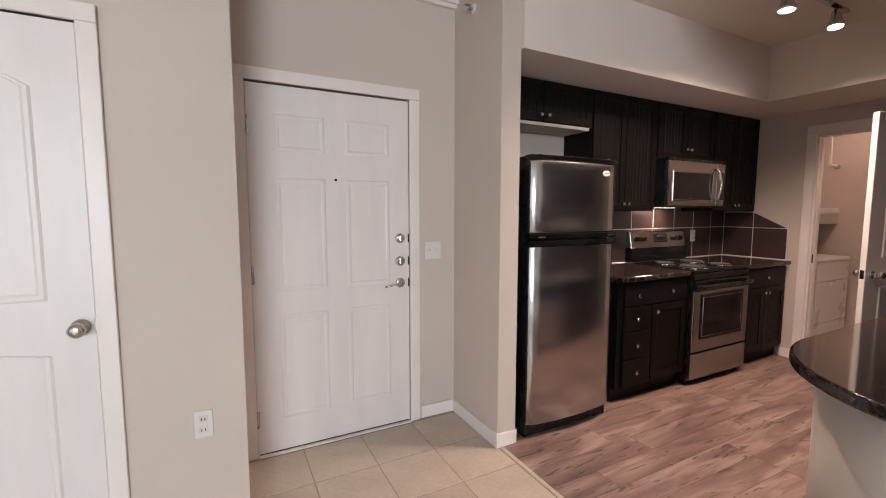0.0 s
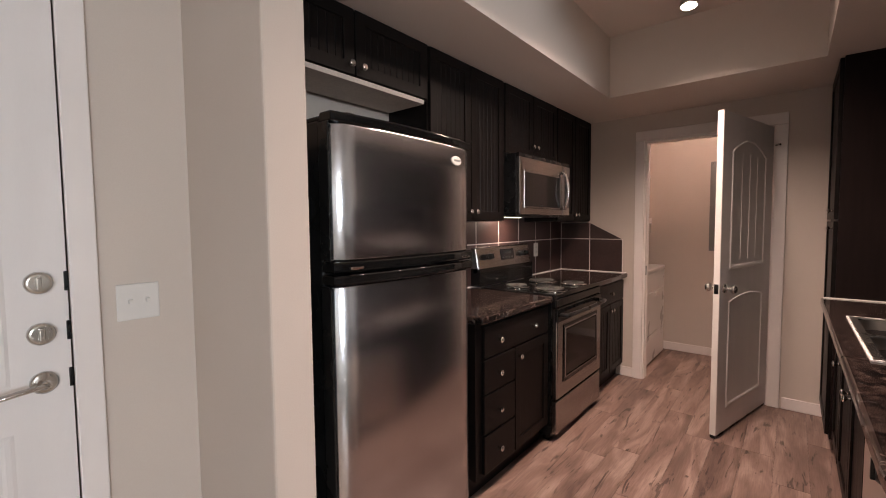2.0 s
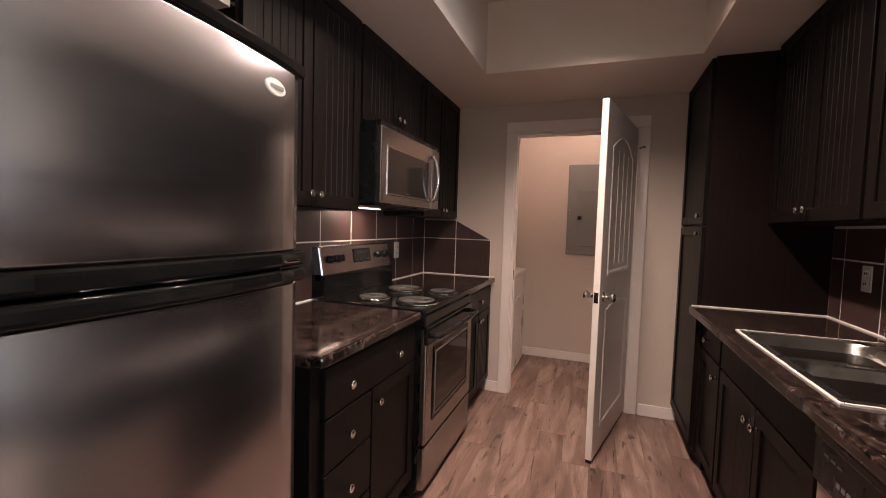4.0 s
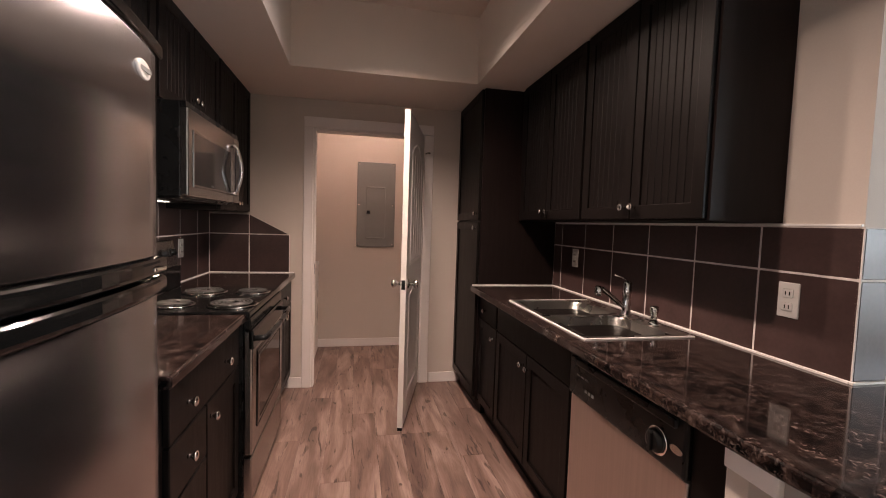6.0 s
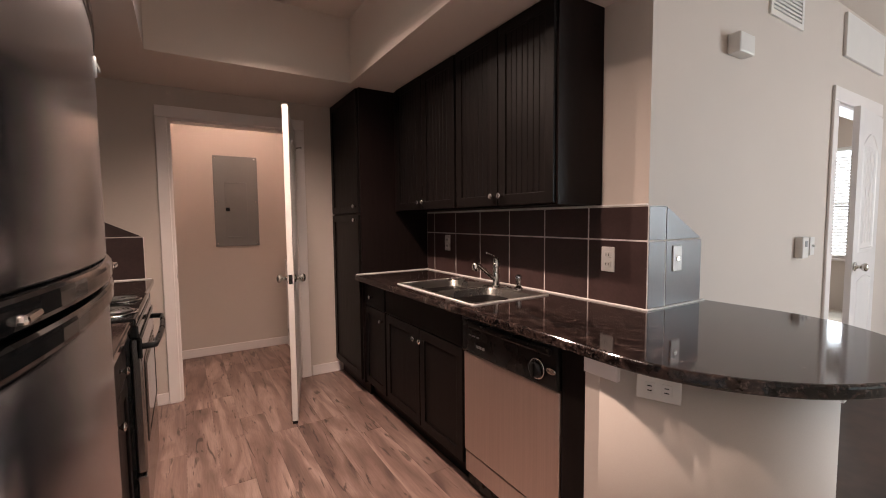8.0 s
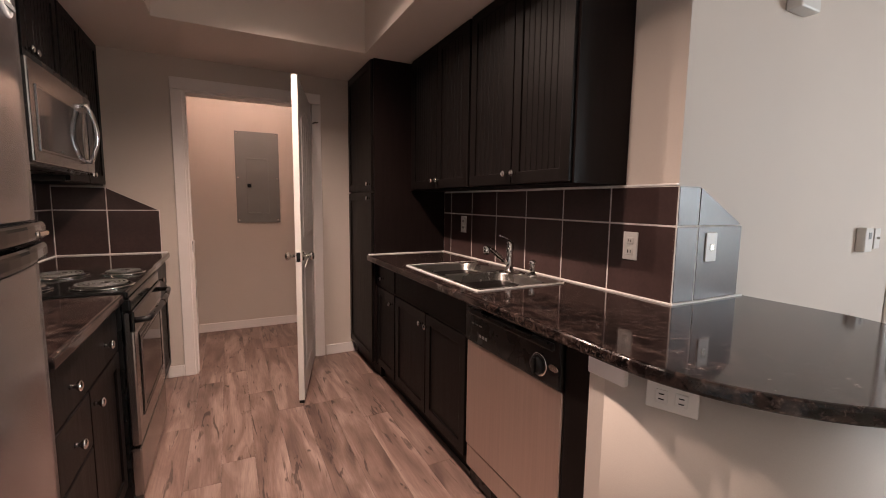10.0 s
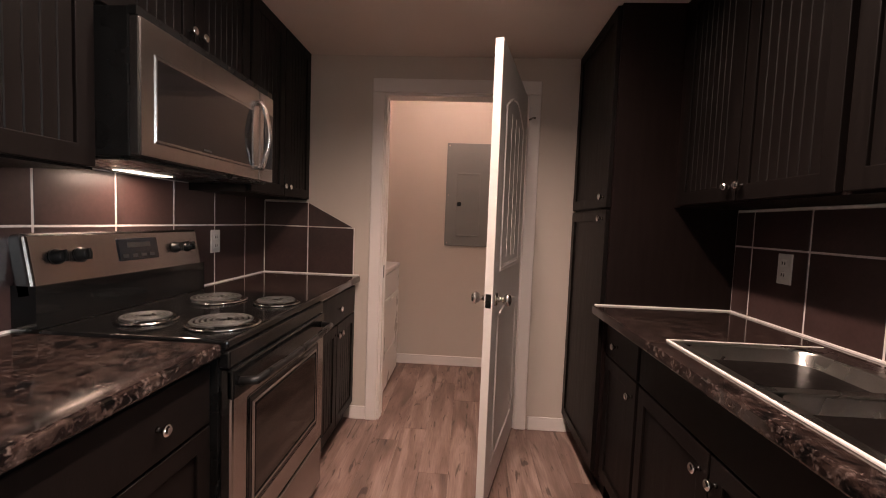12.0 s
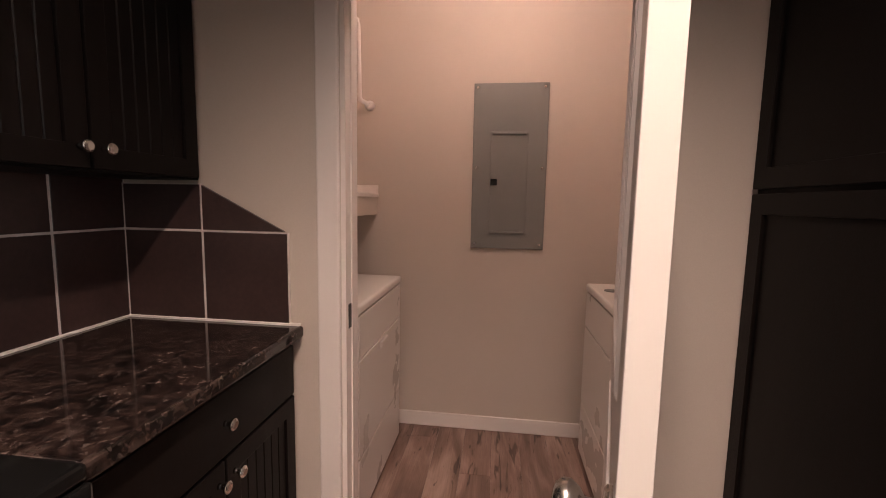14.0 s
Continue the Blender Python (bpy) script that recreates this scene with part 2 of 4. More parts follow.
def prism(bm, outline, z0, z1, bevel=0.0, m=None):
    t = bmesh.new()
    lo = [t.verts.new((x, y, z0)) for x, y in outline]
    hi = [t.verts.new((x, y, z1)) for x, y in outline]
    t.faces.new(list(reversed(lo)))
    t.faces.new(hi)
    for i in range(len(lo)):
        j = (i + 1) % len(lo)
        t.faces.new((lo[i], lo[j], hi[j], hi[i]))
    bmesh.ops.recalc_face_normals(t, faces=t.faces)
    if bevel:
        rim = [e for e in t.edges if abs(e.verts[0].co.z - e.verts[1].co.z) < 1e-6]
        bmesh.ops.bevel(t, geom=rim, offset=bevel, segments=3, affect="EDGES", profile=0.5)
    return add_bm(bm, t, m)


def ring(bm, outline, width, height, m=None):
    """A moulding round an outline in the xz plane, standing out towards -y."""
    t = bmesh.new()
    c = Vector((sum(p[0] for p in outline) / len(outline), sum(p[1] for p in outline) / len(outline)))
    loops = []
    for k, h in ((0, 0), (0.3, height), (0.7, height), (1, 0)):
        vs = []
        for x, z in outline:
            d = Vector((x, z)) - c
            hw = max(abs(p[0] - c.x) for p in outline)
            hh = max(abs(p[1] - c.y) for p in outline)
            vs.append(t.verts.new((c.x + d.x * (1 - k * width / hw), -h, c.y + d.y * (1 - k * width / hh))))
        loops.append(vs)
    for a, b in zip(loops, loops[1:]):
        for i in range(len(a)):
            j = (i + 1) % len(a)
            t.faces.new((a[i], a[j], b[j], b[i]))
    bmesh.ops.recalc_face_normals(t, faces=t.faces)
    return add_bm(bm, t, m)


def link_bm(name, bm, mat, m=None):
    if m is not None:
        bm.transform(m)
    me = bpy.data.meshes.new(name)
    bm.to_mesh(me)
    bm.free()
    me.materials.append(mat)
    return new(name, me)


def root(name, x, y, z, label, category, group="", kind=""):
    ob = new(name)
    ob.empty_display_size = 0.1
    ob.matrix_basis = Matrix.Translation((x, y, z))
    ob["at"] = (x, y, z)
    return tagged(ob, label, category, group, kind)


def part(name, bm, mat, parent, label="", m=None):
    ob = link_bm(name, bm, mat, m)
    ob.parent = parent
    if parent.type == "EMPTY":
        ob.matrix_parent_inverse = Matrix.Translation(-Vector(parent["at"]))
    if label:
        ob["label"] = label
    return ob


def thing(name, bm, mat, label, category, group="", kind="", m=None):
    return tagged(link_bm(name, bm, mat, m), label, category, group, kind)


def structure(name, bm, mat, label, category):
    return thing(name, bm, mat, label, category, kind="structure")


def facing(x, y, z, turn):
    return Matrix.Translation((x, y, z)) @ Matrix.Rotation(radians(turn), 4, "Z")


# ---- structure ----
H, SOF, HEAD = 2.70, 2.27, 2.05
FARX, BACKY, RY, LIVX, ENTY, STEPY = 4.69, 2.61, 0.11, 2.165, 2.48, 1.95
structure("floor_base", boxm(-4.6, 5.9, -6.1, 2.75, -0.12, -0.014), UNDER, "dark screed under the floor finishes", "floor")
structure("floor_carpet", boxm(-4.5, 1.39, -6.0, 0.07, -0.012, 0.0), CARPET, "beige cut pile carpet in the living room", "carpet")
structure("floor_carpet_bedroom", boxm(2.165, 4.69, -6.0, 0.0, -0.012, 0.0), CARPET, "beige carpet in the bedroom", "carpet")
structure("ceiling", boxm(-4.6, 5.9, -6.1, 2.75, H, H + 0.1), CEIL, "flat painted ceiling in warm grey", "ceiling")

structure("wall_back", boxm(1.37, 5.92, BACKY, BACKY + 0.12, 0, H), WALL, "beige painted wall behind fridge and stove", "wall")
bm = boxm(-0.0, 0.128 - 0.012, ENTY, ENTY + 0.12, 0, H)
box(bm, 1.036 + 0.012, 1.37, ENTY, ENTY + 0.12, 0, H)
box(bm, 0.116, 1.048, ENTY, ENTY + 0.12, 2.064, H)
structure("wall_entry", bm, WALL, "beige painted wall round the entry door", "wall")
bm = boxm(-0.435 + 0.01, 0.055, STEPY, STEPY + 0.10, 0, H)
box(bm, -4.5, -1.24, STEPY, STEPY + 0.10, 0, H)
box(bm, -1.24, -0.425, STEPY, STEPY + 0.10, 2.045, H)
box(bm, -0.045, 0.055, STEPY + 0.10, ENTY + 0.12, 0, H)
structure("wall_closet_front", bm, WALL, "beige painted wall beside the entry recess", "wall")
structure("wall_wing", boxm(1.37, 1.50, STEPY, BACKY, 0, H, bevel=0.006), WALL, "short beige wing wall beside the fridge", "wall")
bm = boxm(1.50, FARX, 1.93, BACKY, SOF, H)
structure("soffit_left", bm, CEIL, "dropped soffit over the stove wall cabinets", "soffit")
structure("soffit_right", boxm(LIVX, FARX, RY, 0.75, SOF, H), CEIL, "dropped soffit over the sink wall cabinets", "soffit")
structure("soffit_far", boxm(3.995, FARX, 0.75, 1.93, SOF, H), CEIL, "dropped soffit above the laundry doorway", "soffit")
bm = boxm(FARX, FARX + 0.11, 1.855, BACKY, 0, H)
box(bm, FARX, FARX + 0.11, RY - 0.02, 0.985, 0, H)
box(bm, FARX, FARX + 0.11, 0.985, 1.855, HEAD, H)
structure("wall_far", bm, WALL, "beige wall with the laundry doorway", "wall")
structure("wall_right", boxm(LIVX, FARX + 0.11, -0.01, RY, 0, H), WALL, "beige wall behind the sink counter", "wall")
DY0, DY1 = -1.945, -2.76
bm = boxm(LIVX, LIVX + 0.11, DY0, -0.01, 0, H)
box(bm, LIVX, LIVX + 0.11, -6.0, DY1, 0, H)
box(bm, LIVX, LIVX + 0.11, DY1, DY0, HEAD + 0.02, H)
structure("wall_living", bm, WALL, "beige living room wall with a bedroom doorway", "wall")
structure("wall_laundry_back", boxm(5.80, 5.92, 0.0, BACKY, 0, H), WALL, "beige laundry closet back wall", "wall")
structure("wall_laundry_side", boxm(FARX + 0.11, 5.92, 0.0, 0.15, 0, H), WALL, "beige laundry closet side wall", "wall")


def window_wall(name, x0, x1, y, wx0, wx1, z0, z1):
    bm = boxm(x0, wx0, y - 0.12, y, 0, H)
    box(bm, wx1, x1, y - 0.12, y, 0, H)
    box(bm, wx0, wx1, y - 0.12, y, 0, z0)
    box(bm, wx0, wx1, y - 0.12, y, z1, H)
    return structure(name, bm, WALL, "beige outer wall with a window opening", "wall")


window_wall("wall_south", -4.6, LIVX, -5.0, -3.1, -0.9, 0.6, 2.3)
window_wall("wall_bedroom", LIVX + 0.11, 4.8, -6.0, 2.65, 3.95, 0.72, 2.26)
structure("wall_bedroom_side", boxm(FARX, FARX + 0.1, -6.0, -0.01, 0, H), WALL, "beige bedroom side wall", "wall")
bm = boxm(-4.6, -4.5, -5.0, -2.5, 0, H)
box(bm, -4.6, -4.5, -0.7, STEPY, 0, H)
box(bm, -4.6, -4.5, -2.5, -0.7, 0, 0.65)
box(bm, -4.6, -4.5, -2.5, -0.7, 2.25, H)
structure("wall_west", bm, WALL, "beige outer wall with a window opening", "wall")


def window(name, x0, x1, y, z0, z1, slats):
    w = root(name, (x0 + x1) / 2, y, z0, "white framed window with horizontal blinds", "window", kind="structure")
    bm = boxm(x0, x0 + 0.05, y - 0.09, y - 0.03, z0, z1)
    box(bm, x1 - 0.05, x1, y - 0.09, y - 0.03, z0, z1)
    box(bm, x0 + 0.05, x1 - 0.05, y - 0.09, y - 0.03, z0, z0 + 0.05)
    box(bm, x0 + 0.05, x1 - 0.05, y - 0.09, y - 0.03, z1 - 0.05, z1)
    box(bm, x0 + 0.05, x1 - 0.05, y - 0.08, y - 0.04, (z0 + z1) / 2 - 0.02, (z0 + z1) / 2 + 0.02)
    part("window_frame", bm, TRIM, w)
    part("window_sill", boxm(x0 - 0.04, x1 + 0.04, y + 0.001, y + 0.06, z0 - 0.03, z0, bevel=0.006), TRIM, w)
    if slats:
        first = None
        n = int((z1 - z0 - 0.1) / 0.045)
        for i in range(n):
            z = z0 + 0.05 + i * 0.045
            if first is None:
                first = part("slat", boxm(x0 + 0.06, x1 - 0.06, -0.022, 0.022, -0.0012, 0.0012), SLAT, w,
                             m=Matrix.Rotation(radians(-30), 4, "X"))
                mesh = first.data
                first.location = (0, y - 0.02, z)
            else:
                s = new("slat", mesh)
                s.parent, s.matrix_parent_inverse = w, first.matrix_parent_inverse.copy()
                s.location = (0, y - 0.02, z)
        part("head_rail", boxm(x0 + 0.055, x1 - 0.055, y - 0.045, y - 0.002, z1 - 0.045, z1 - 0.002), SLAT, w)
    return w


window("window_1", 2.65, 3.95, -6.0, 0.72, 2.26, True)
sky_card = structure("backdrop", boxm(1.6, 5.0, -8.02, -8.0, 0.0, 3.2), glow("bright_sky", (0.86, 0.93, 1.0), 5.0), "bright plain daylight outside the bedroom window", "backdrop")
window("window_2", -3.1, -0.9, -5.0, 0.6, 2.3, False)


# casings and baseboards
def casing_x(name, x0, x1, y, top, w=0.07, label="white painted door casing"):
    """Round an opening in a wall that looks to -y."""
    bm = boxm(x0 - w, x0, y - 0.018, y, 0, top, bevel=0.004)
    box(bm, x1, x1 + w, y - 0.018, y, 0, top, bevel=0.004)
    box(bm, x0 - w, x1 + w, y - 0.019, y, top, top + w, bevel=0.004)
    return structure(name, bm, TRIM, label, "door casing")


def casing_y(name, y0, y1, x, top, w=0.085):
    bm = boxm(x - 0.018, x, y0 - w, y0, 0, top, bevel=0.005)
    box(bm, x - 0.018, x, y1, y1 + w, 0, top, bevel=0.005)
    box(bm, x - 0.019, x, y0 - w, y1 + w, top, top + w + 0.01, bevel=0.005)
    box(bm, x, x + 0.11, y1 - 0.015, y1, 0, top)
    box(bm, x, x + 0.11, y0, y0 + 0.015, 0, top)
    box(bm, x, x + 0.11, y0 + 0.015, y1 - 0.015, top - 0.015, top)
    box(bm, x + 0.045, x + 0.058, y1 - 0.020, y1 - 0.015, 0, top - 0.015)
    return structure(name, bm, TRIM, "white painted door casing and jamb", "door casing")


casing_x("trim_entry", 0.120, 1.044, ENTY, 2.06, 0.066)
casing_x("trim_closet", -1.235, -0.430, STEPY, 2.035, 0.062)
casing_y("trim_laundry", 0.985, 1.855, FARX, HEAD, 0.072)
casing_y("trim_bedroom", DY1, DY0, LIVX, HEAD + 0.02)


def baseboard(name, x0, x1, y0, y1, h=0.085):
    bm = boxm(x0, x1, y0, y1, 0.001, h, bevel=0.004)
    structure(name, bm, TRIM, "white painted baseboard", "baseboard")


BT = 0.014
baseboard("baseboard_1", 1.118, 1.37, ENTY - BT, ENTY)
baseboard("baseboard_2", 1.37 - BT, 1.37, STEPY - BT, ENTY - BT)
baseboard("baseboard_3", 1.37, 1.50, STEPY - BT, STEPY)
baseboard("baseboard_4", -0.366, 0.055 + BT, STEPY - BT, STEPY)
baseboard("baseboard_5", FARX - BT, FARX, 1.928, 2.03)
baseboard("baseboard_6", FARX - BT, FARX, 0.66, 0.90)
baseboard("baseboard_7", 5.80 - BT, 5.80, 0.15, BACKY)
baseboard("baseboard_8", LIVX - BT, LIVX, DY0 + 0.09, -0.14)
bm = boxm(0.055, 1.37, ENTY - 0.05, ENTY, H - 0.022, H)
box(bm, 0.055, 1.37, ENTY - 0.03, ENTY, H - 0.045, H - 0.022)
structure("trim_crown", bm, TRIM, "white stepped crown moulding over the entry", "crown moulding")
structure("trim_threshold", boxm(1.378, 1.402, -0.12, STEPY, -0.004, 0.006, bevel=0.002), FTILE, "thin beige strip between tile and plank floor", "threshold")


# ---- doors ----
def knob_on(name, parent, m, mat=NICKEL):
    bm = lathe(bmesh.new(), ((0.031, 0), (0.031, 0.006), (0.026, 0.010), (0.012, 0.012), (0.011, 0.032), (0.020, 0.038), (0.0275, 0.050), (0.027, 0.060), (0.020, 0.068), (0.008, 0.071)))
    return part(name, bm, mat, parent, "satin nickel round knob", m)


OUT = Matrix.Rotation(radians(90), 4, "X")  # z axis to -y


def arch(x0, x1, z0, z1, rise, n=10):
    pts = [(x0, z0), (x1, z0), (x1, z1)]
    for i in range(1, n):
        a = i / n
        pts.append((x1 + (x0 - x1) * a, z1 + rise * math.sin(math.pi * a)))
    return pts + [(x0, z1)]


def two_panel_leaf(parent_root, w, h, m, both=True):
    """A leaf from (0, 0, 0) along x, its front towards -y, with an arched upper and a square lower panel."""
    bm = boxm(0.001, w - 0.001, -0.018, 0.018, 0.024, h, bevel=0.002)
    for side in ((0, 180) if both else (0,)):
        t = Matrix.Translation((w / 2, 0, 0)) @ Matrix.Rotation(radians(side), 4, "Z") @ Matrix.Translation((-w / 2, -0.018, 0))
        ring(bm, arch(0.13, w - 0.13, 1.06, 1.80, 0.09), 0.03, 0.005, t)
        ring(bm, arch(0.13, w - 0.13, 0.17, 0.86, 0.03), 0.03, 0.005, t)
        for k in range(1, 4):
            x = 0.17 + (w - 0.34) * k / 4
            box(bm, x - 0.002, x + 0.002, -0.0195 if not side else 0.018, -0.018 if not side else 0.0195, 1.12, 1.80)
    return part("leaf", bm, DOORP, parent_root, "", m)


def hinges(parent_root, m, heights, off=-0.02):
    for z in heights:
        bm = boxm(-0.012, 0.012, off - 0.003, off + 0.003, z - 0.045, z + 0.045)
        lathe(bm, ((0.006, -0.048), (0.006, 0.048)), Matrix.Translation((0, off - 0.006, z)), 10)
        part("hinge", bm, NICKEL, parent_root, "brushed metal hinge", m)


# laundry door, open into the kitchen
ang = math.degrees(math.atan2(1.222 - 1.010, 3.862 - 4.680))
LEAF = math.hypot(1.222 - 1.010, 3.862 - 4.680)
laundry = root("door_1", 4.68, 1.01, 0, "white two-panel interior door standing open", "door", kind="structure")
ML = facing(4.68, 1.010, 0, ang)
two_panel_leaf(laundry, LEAF, 2.035, ML)
part("door_edge", boxm(LEAF - 0.001, LEAF + 0.002, -0.017, 0.017, 0.026, 2.03), EDGEP, laundry, "", ML)
knob_on("knob", laundry, ML @ Matrix.Translation((LEAF - 0.065, -0.018, 0.948)) @ OUT)
knob_on("knob", laundry, ML @ Matrix.Translation((LEAF - 0.065, 0.018, 0.948)) @ Matrix.Rotation(radians(-90), 4, "X"))
# black strip that stands in for the shadowed gap between leaf and floor
part("gap_shade_strip", boxm(0.01, LEAF, -0.015, 0.015, 0.006, 0.0235), BLACK, laundry, "black strip for the shade in the gap under the leaf", ML)
part("latch_plate", boxm(LEAF + 0.002, LEAF + 0.0035, -0.012, 0.012, 0.918, 0.978), BLACK, laundry, "dark latch plate", ML)
hinges(laundry, facing(4.672, 0.992, 0, 180), (1.85, 1.09, 0.34), off=-0.012)
part("hinge_stop", tube(bmesh.new(), [(4.655, 0.98, 1.90), (4.63, 0.965, 1.905), (4.61, 0.955, 1.90)], 0.006), NICKEL, laundry)
part("strike_plate", boxm(FARX + 0.02, FARX + 0.05, 1.8385, 1.8405, 0.91, 0.99), BLACK, laundry, "dark strike plate")

# entry door, closed
entry = root("door_2", 0.586, ENTY, 0, "closed white six-panel steel entry door", "door", kind="structure")
ME = facing(0.128, ENTY + 0.022, 0, 0)
bm = boxm(-0.006, 0.913, -0.022, 0.022, 0.01, 2.05, bevel=0.002)
for x0, x1 in ((0.13, 0.40), (0.515, 0.785)):
    for z0, z1 in ((0.20, 0.80), (0.93, 1.56), (1.70, 1.90)):
        ring(bm, [(x0, z0), (x1, z0), (x1, z1), (x0, z1)], 0.028, 0.003, Matrix.Translation((0, -0.022, 0)))
        box(bm, x0 + 0.05, x1 - 0.05, -0.0238, -0.022, z0 + 0.05, z1 - 0.05, bevel=0.0006)
part("leaf", bm, DOORP, entry, "", ME)
for z in (1.065, 1.208):
    bm = lathe(bmesh.new(), ((0.031, 0), (0.031, 0.010), (0.026, 0.014), (0.022, 0.015)), seg=24)
    box(bm, -0.006, 0.006, -0.017, 0.017, 0.015, 0.026, bevel=0.003)
    part("deadbolt", bm, NICKEL, entry, "satin nickel deadbolt turn", Matrix.Translation((0.979, ENTY, z)) @ OUT)
bm = lathe(bmesh.new(), ((0.031, 0), (0.031, 0.008), (0.024, 0.012), (0.011, 0.014), (0.011, 0.045), (0.006, 0.047)), Matrix.Translation((0.979, ENTY, 0.927)) @ OUT)
tube(bm, [(0.979, ENTY - 0.044, 0.927), (0.95, ENTY - 0.050, 0.926), (0.90, ENTY - 0.050, 0.920), (0.862, ENTY - 0.044, 0.914)], 0.0095, flat=0.75)
part("lever_handle", bm, NICKEL, entry, "satin nickel lever handle")
part("peephole", lathe(bmesh.new(), ((0.008, 0), (0.008, 0.004), (0.005, 0.005)), Matrix.Translation((0.586, ENTY, 1.557)) @ OUT, 12), BLACK, entry)
for z in (0.927, 1.065, 1.208):
    part("strike_plate", boxm(1.033, 1.043, ENTY - 0.004, ENTY + 0.010, z - 0.028, z + 0.028, bevel=0.002), BLACK, entry)
hinges(entry, Matrix.Translation((0.124, ENTY, 0)), (1.83, 1.03, 0.22), off=-0.004)
# thin black strip drawn as the dark gap between leaf and sill
part("sill_gap_shade", boxm(0.13, 1.035, ENTY - 0.006, ENTY + 0.03, 0.004, 0.0135), BLACK, entry)
part("sill", boxm(0.121, 1.043, ENTY - 0.03, ENTY + 0.03, 0.0005, 0.010, bevel=0.003), TRIM, entry, "white door sill")
# unseen black sheet added behind the leaf so its edge gaps stay dark
part("gap_blackout", boxm(0.05, 1.12, ENTY + 0.075, ENTY + 0.10, 0, 2.063), BLACK, entry)

# coat closet door, closed
coat = root("door_3", -0.80, STEPY, 0, "closed white two-panel arched closet door", "door", kind="structure")
two_panel_leaf(coat, 0.793, 2.03, facing(-1.226, STEPY + 0.02, 0, 0), both=False)
knob_on("knob", coat, Matrix.Translation((-0.478, STEPY + 0.002, 0.955)) @ OUT)
part("latch_plate", boxm(-0.437, -0.428, STEPY - 0.006, STEPY + 0.008, 0.925, 0.985, bevel=0.002), NICKEL, coat)
# the same added blackout sheet, out of view behind the closet leaf
part("gap_blackout", boxm(-1.30, -0.40, STEPY + 0.11, STEPY + 0.13, 0, 2.06), BLACK, coat)

# bedroom door, slightly ajar
bed = root("door_4", LIVX, DY1, 0, "white bedroom door standing slightly ajar", "door", kind="structure")
MB = facing(LIVX - 0.03, DY1 + 0.02, 0, 90 + 4)
two_panel_leaf(bed, 0.70, 2.04, MB)
knob_on("knob", bed, MB @ Matrix.Translation((0.645, 0.018, 0.97)) @ Matrix.Rotation(radians(-90), 4, "X"))


# ---- cabinets ----
def cab_knob(parent, x, y, z, turn=0):
    bm = lathe(bmesh.new(), ((0.0075, 0), (0.006, 0.006), (0.0055, 0.013), (0.011, 0.017), (0.0155, 0.022), (0.0145, 0.027), (0.008, 0.030)), seg=16)
    return part("knob", bm, CHROME, parent, "polished metal knob", facing(x, y, z, turn) @ OUT)


def frame_bm(w, h, s, t, g=0.0015):
    """A flat frame with mitred corners, looking to -y."""
    bm = bmesh.new()
    rect = lambda d, y: [bm.verts.new(p) for p in ((d, y, d), (w - d, y, d), (w - d, y, h - d), (d, y, h - d))]
    fo, fi, bo, bi = rect(g, -t), rect(s, -t), rect(g, 0), rect(s, 0)
    for i in range(4):
        j = (i + 1) % 4
        bm.faces.new((fo[i], fo[j], fi[j], fi[i]))
        bm.faces.new((bo[i], bi[i], bi[j], bo[j]))
        bm.faces.new((fo[i], bo[i], bo[j], fo[j]))
        bm.faces.new((fi[i], fi[j], bi[j], bi[i]))
    bmesh.ops.recalc_face_normals(bm, faces=bm.faces)
    sharp = [e for e in bm.edges if len(e.link_faces) == 2 and e.calc_face_angle() > 1]
    bmesh.ops.bevel(bm, geom=sharp, offset=0.0022, segments=2, affect="EDGES", profile=0.5)
    return bm


BEADS = {}


def front(name, parent, w, h, m, bead=True):
    """A framed door or a slab drawer front from (0, 0, 0), looking to -y, 2 cm thick."""
    s = 0.055
    if name != "door":
        return part(name, boxm(0.0015, w - 0.0015, -0.02, 0, 0.0015, h - 0.0015, bevel=0.004), CAB, parent, "", m)
    door = part(name, frame_bm(w, h, s, 0.02), CAB, parent, "", m)
    if not bead:
        part("panel", boxm(s - 0.002, w - s + 0.002, -0.011, -0.002, s - 0.002, h - s + 0.002), CAB, door, "", m)
        return door
    n = max(2, round((w - 2 * s) / 0.038))
    d = (w - 2 * s) / n
    key = (round(d, 4), round(h, 4))
    if key not in BEADS:
        me = bpy.data.meshes.new("bead_board")
        bm = boxm(-d / 2 + 0.0005, d / 2 - 0.0005, -0.013, -0.002, s - 0.002, h - s + 0.002, bevel=0.0026, seg=1)
        bm.to_mesh(me)
        bm.free()
        me.materials.append(CAB)
        BEADS[key] = me
    for i in range(n):
        ob = new("bead_board", BEADS[key])
        ob.parent = door
        ob.matrix_basis = m @ Matrix.Translation((s + (i + 0.5) * d, 0, 0))
    return door


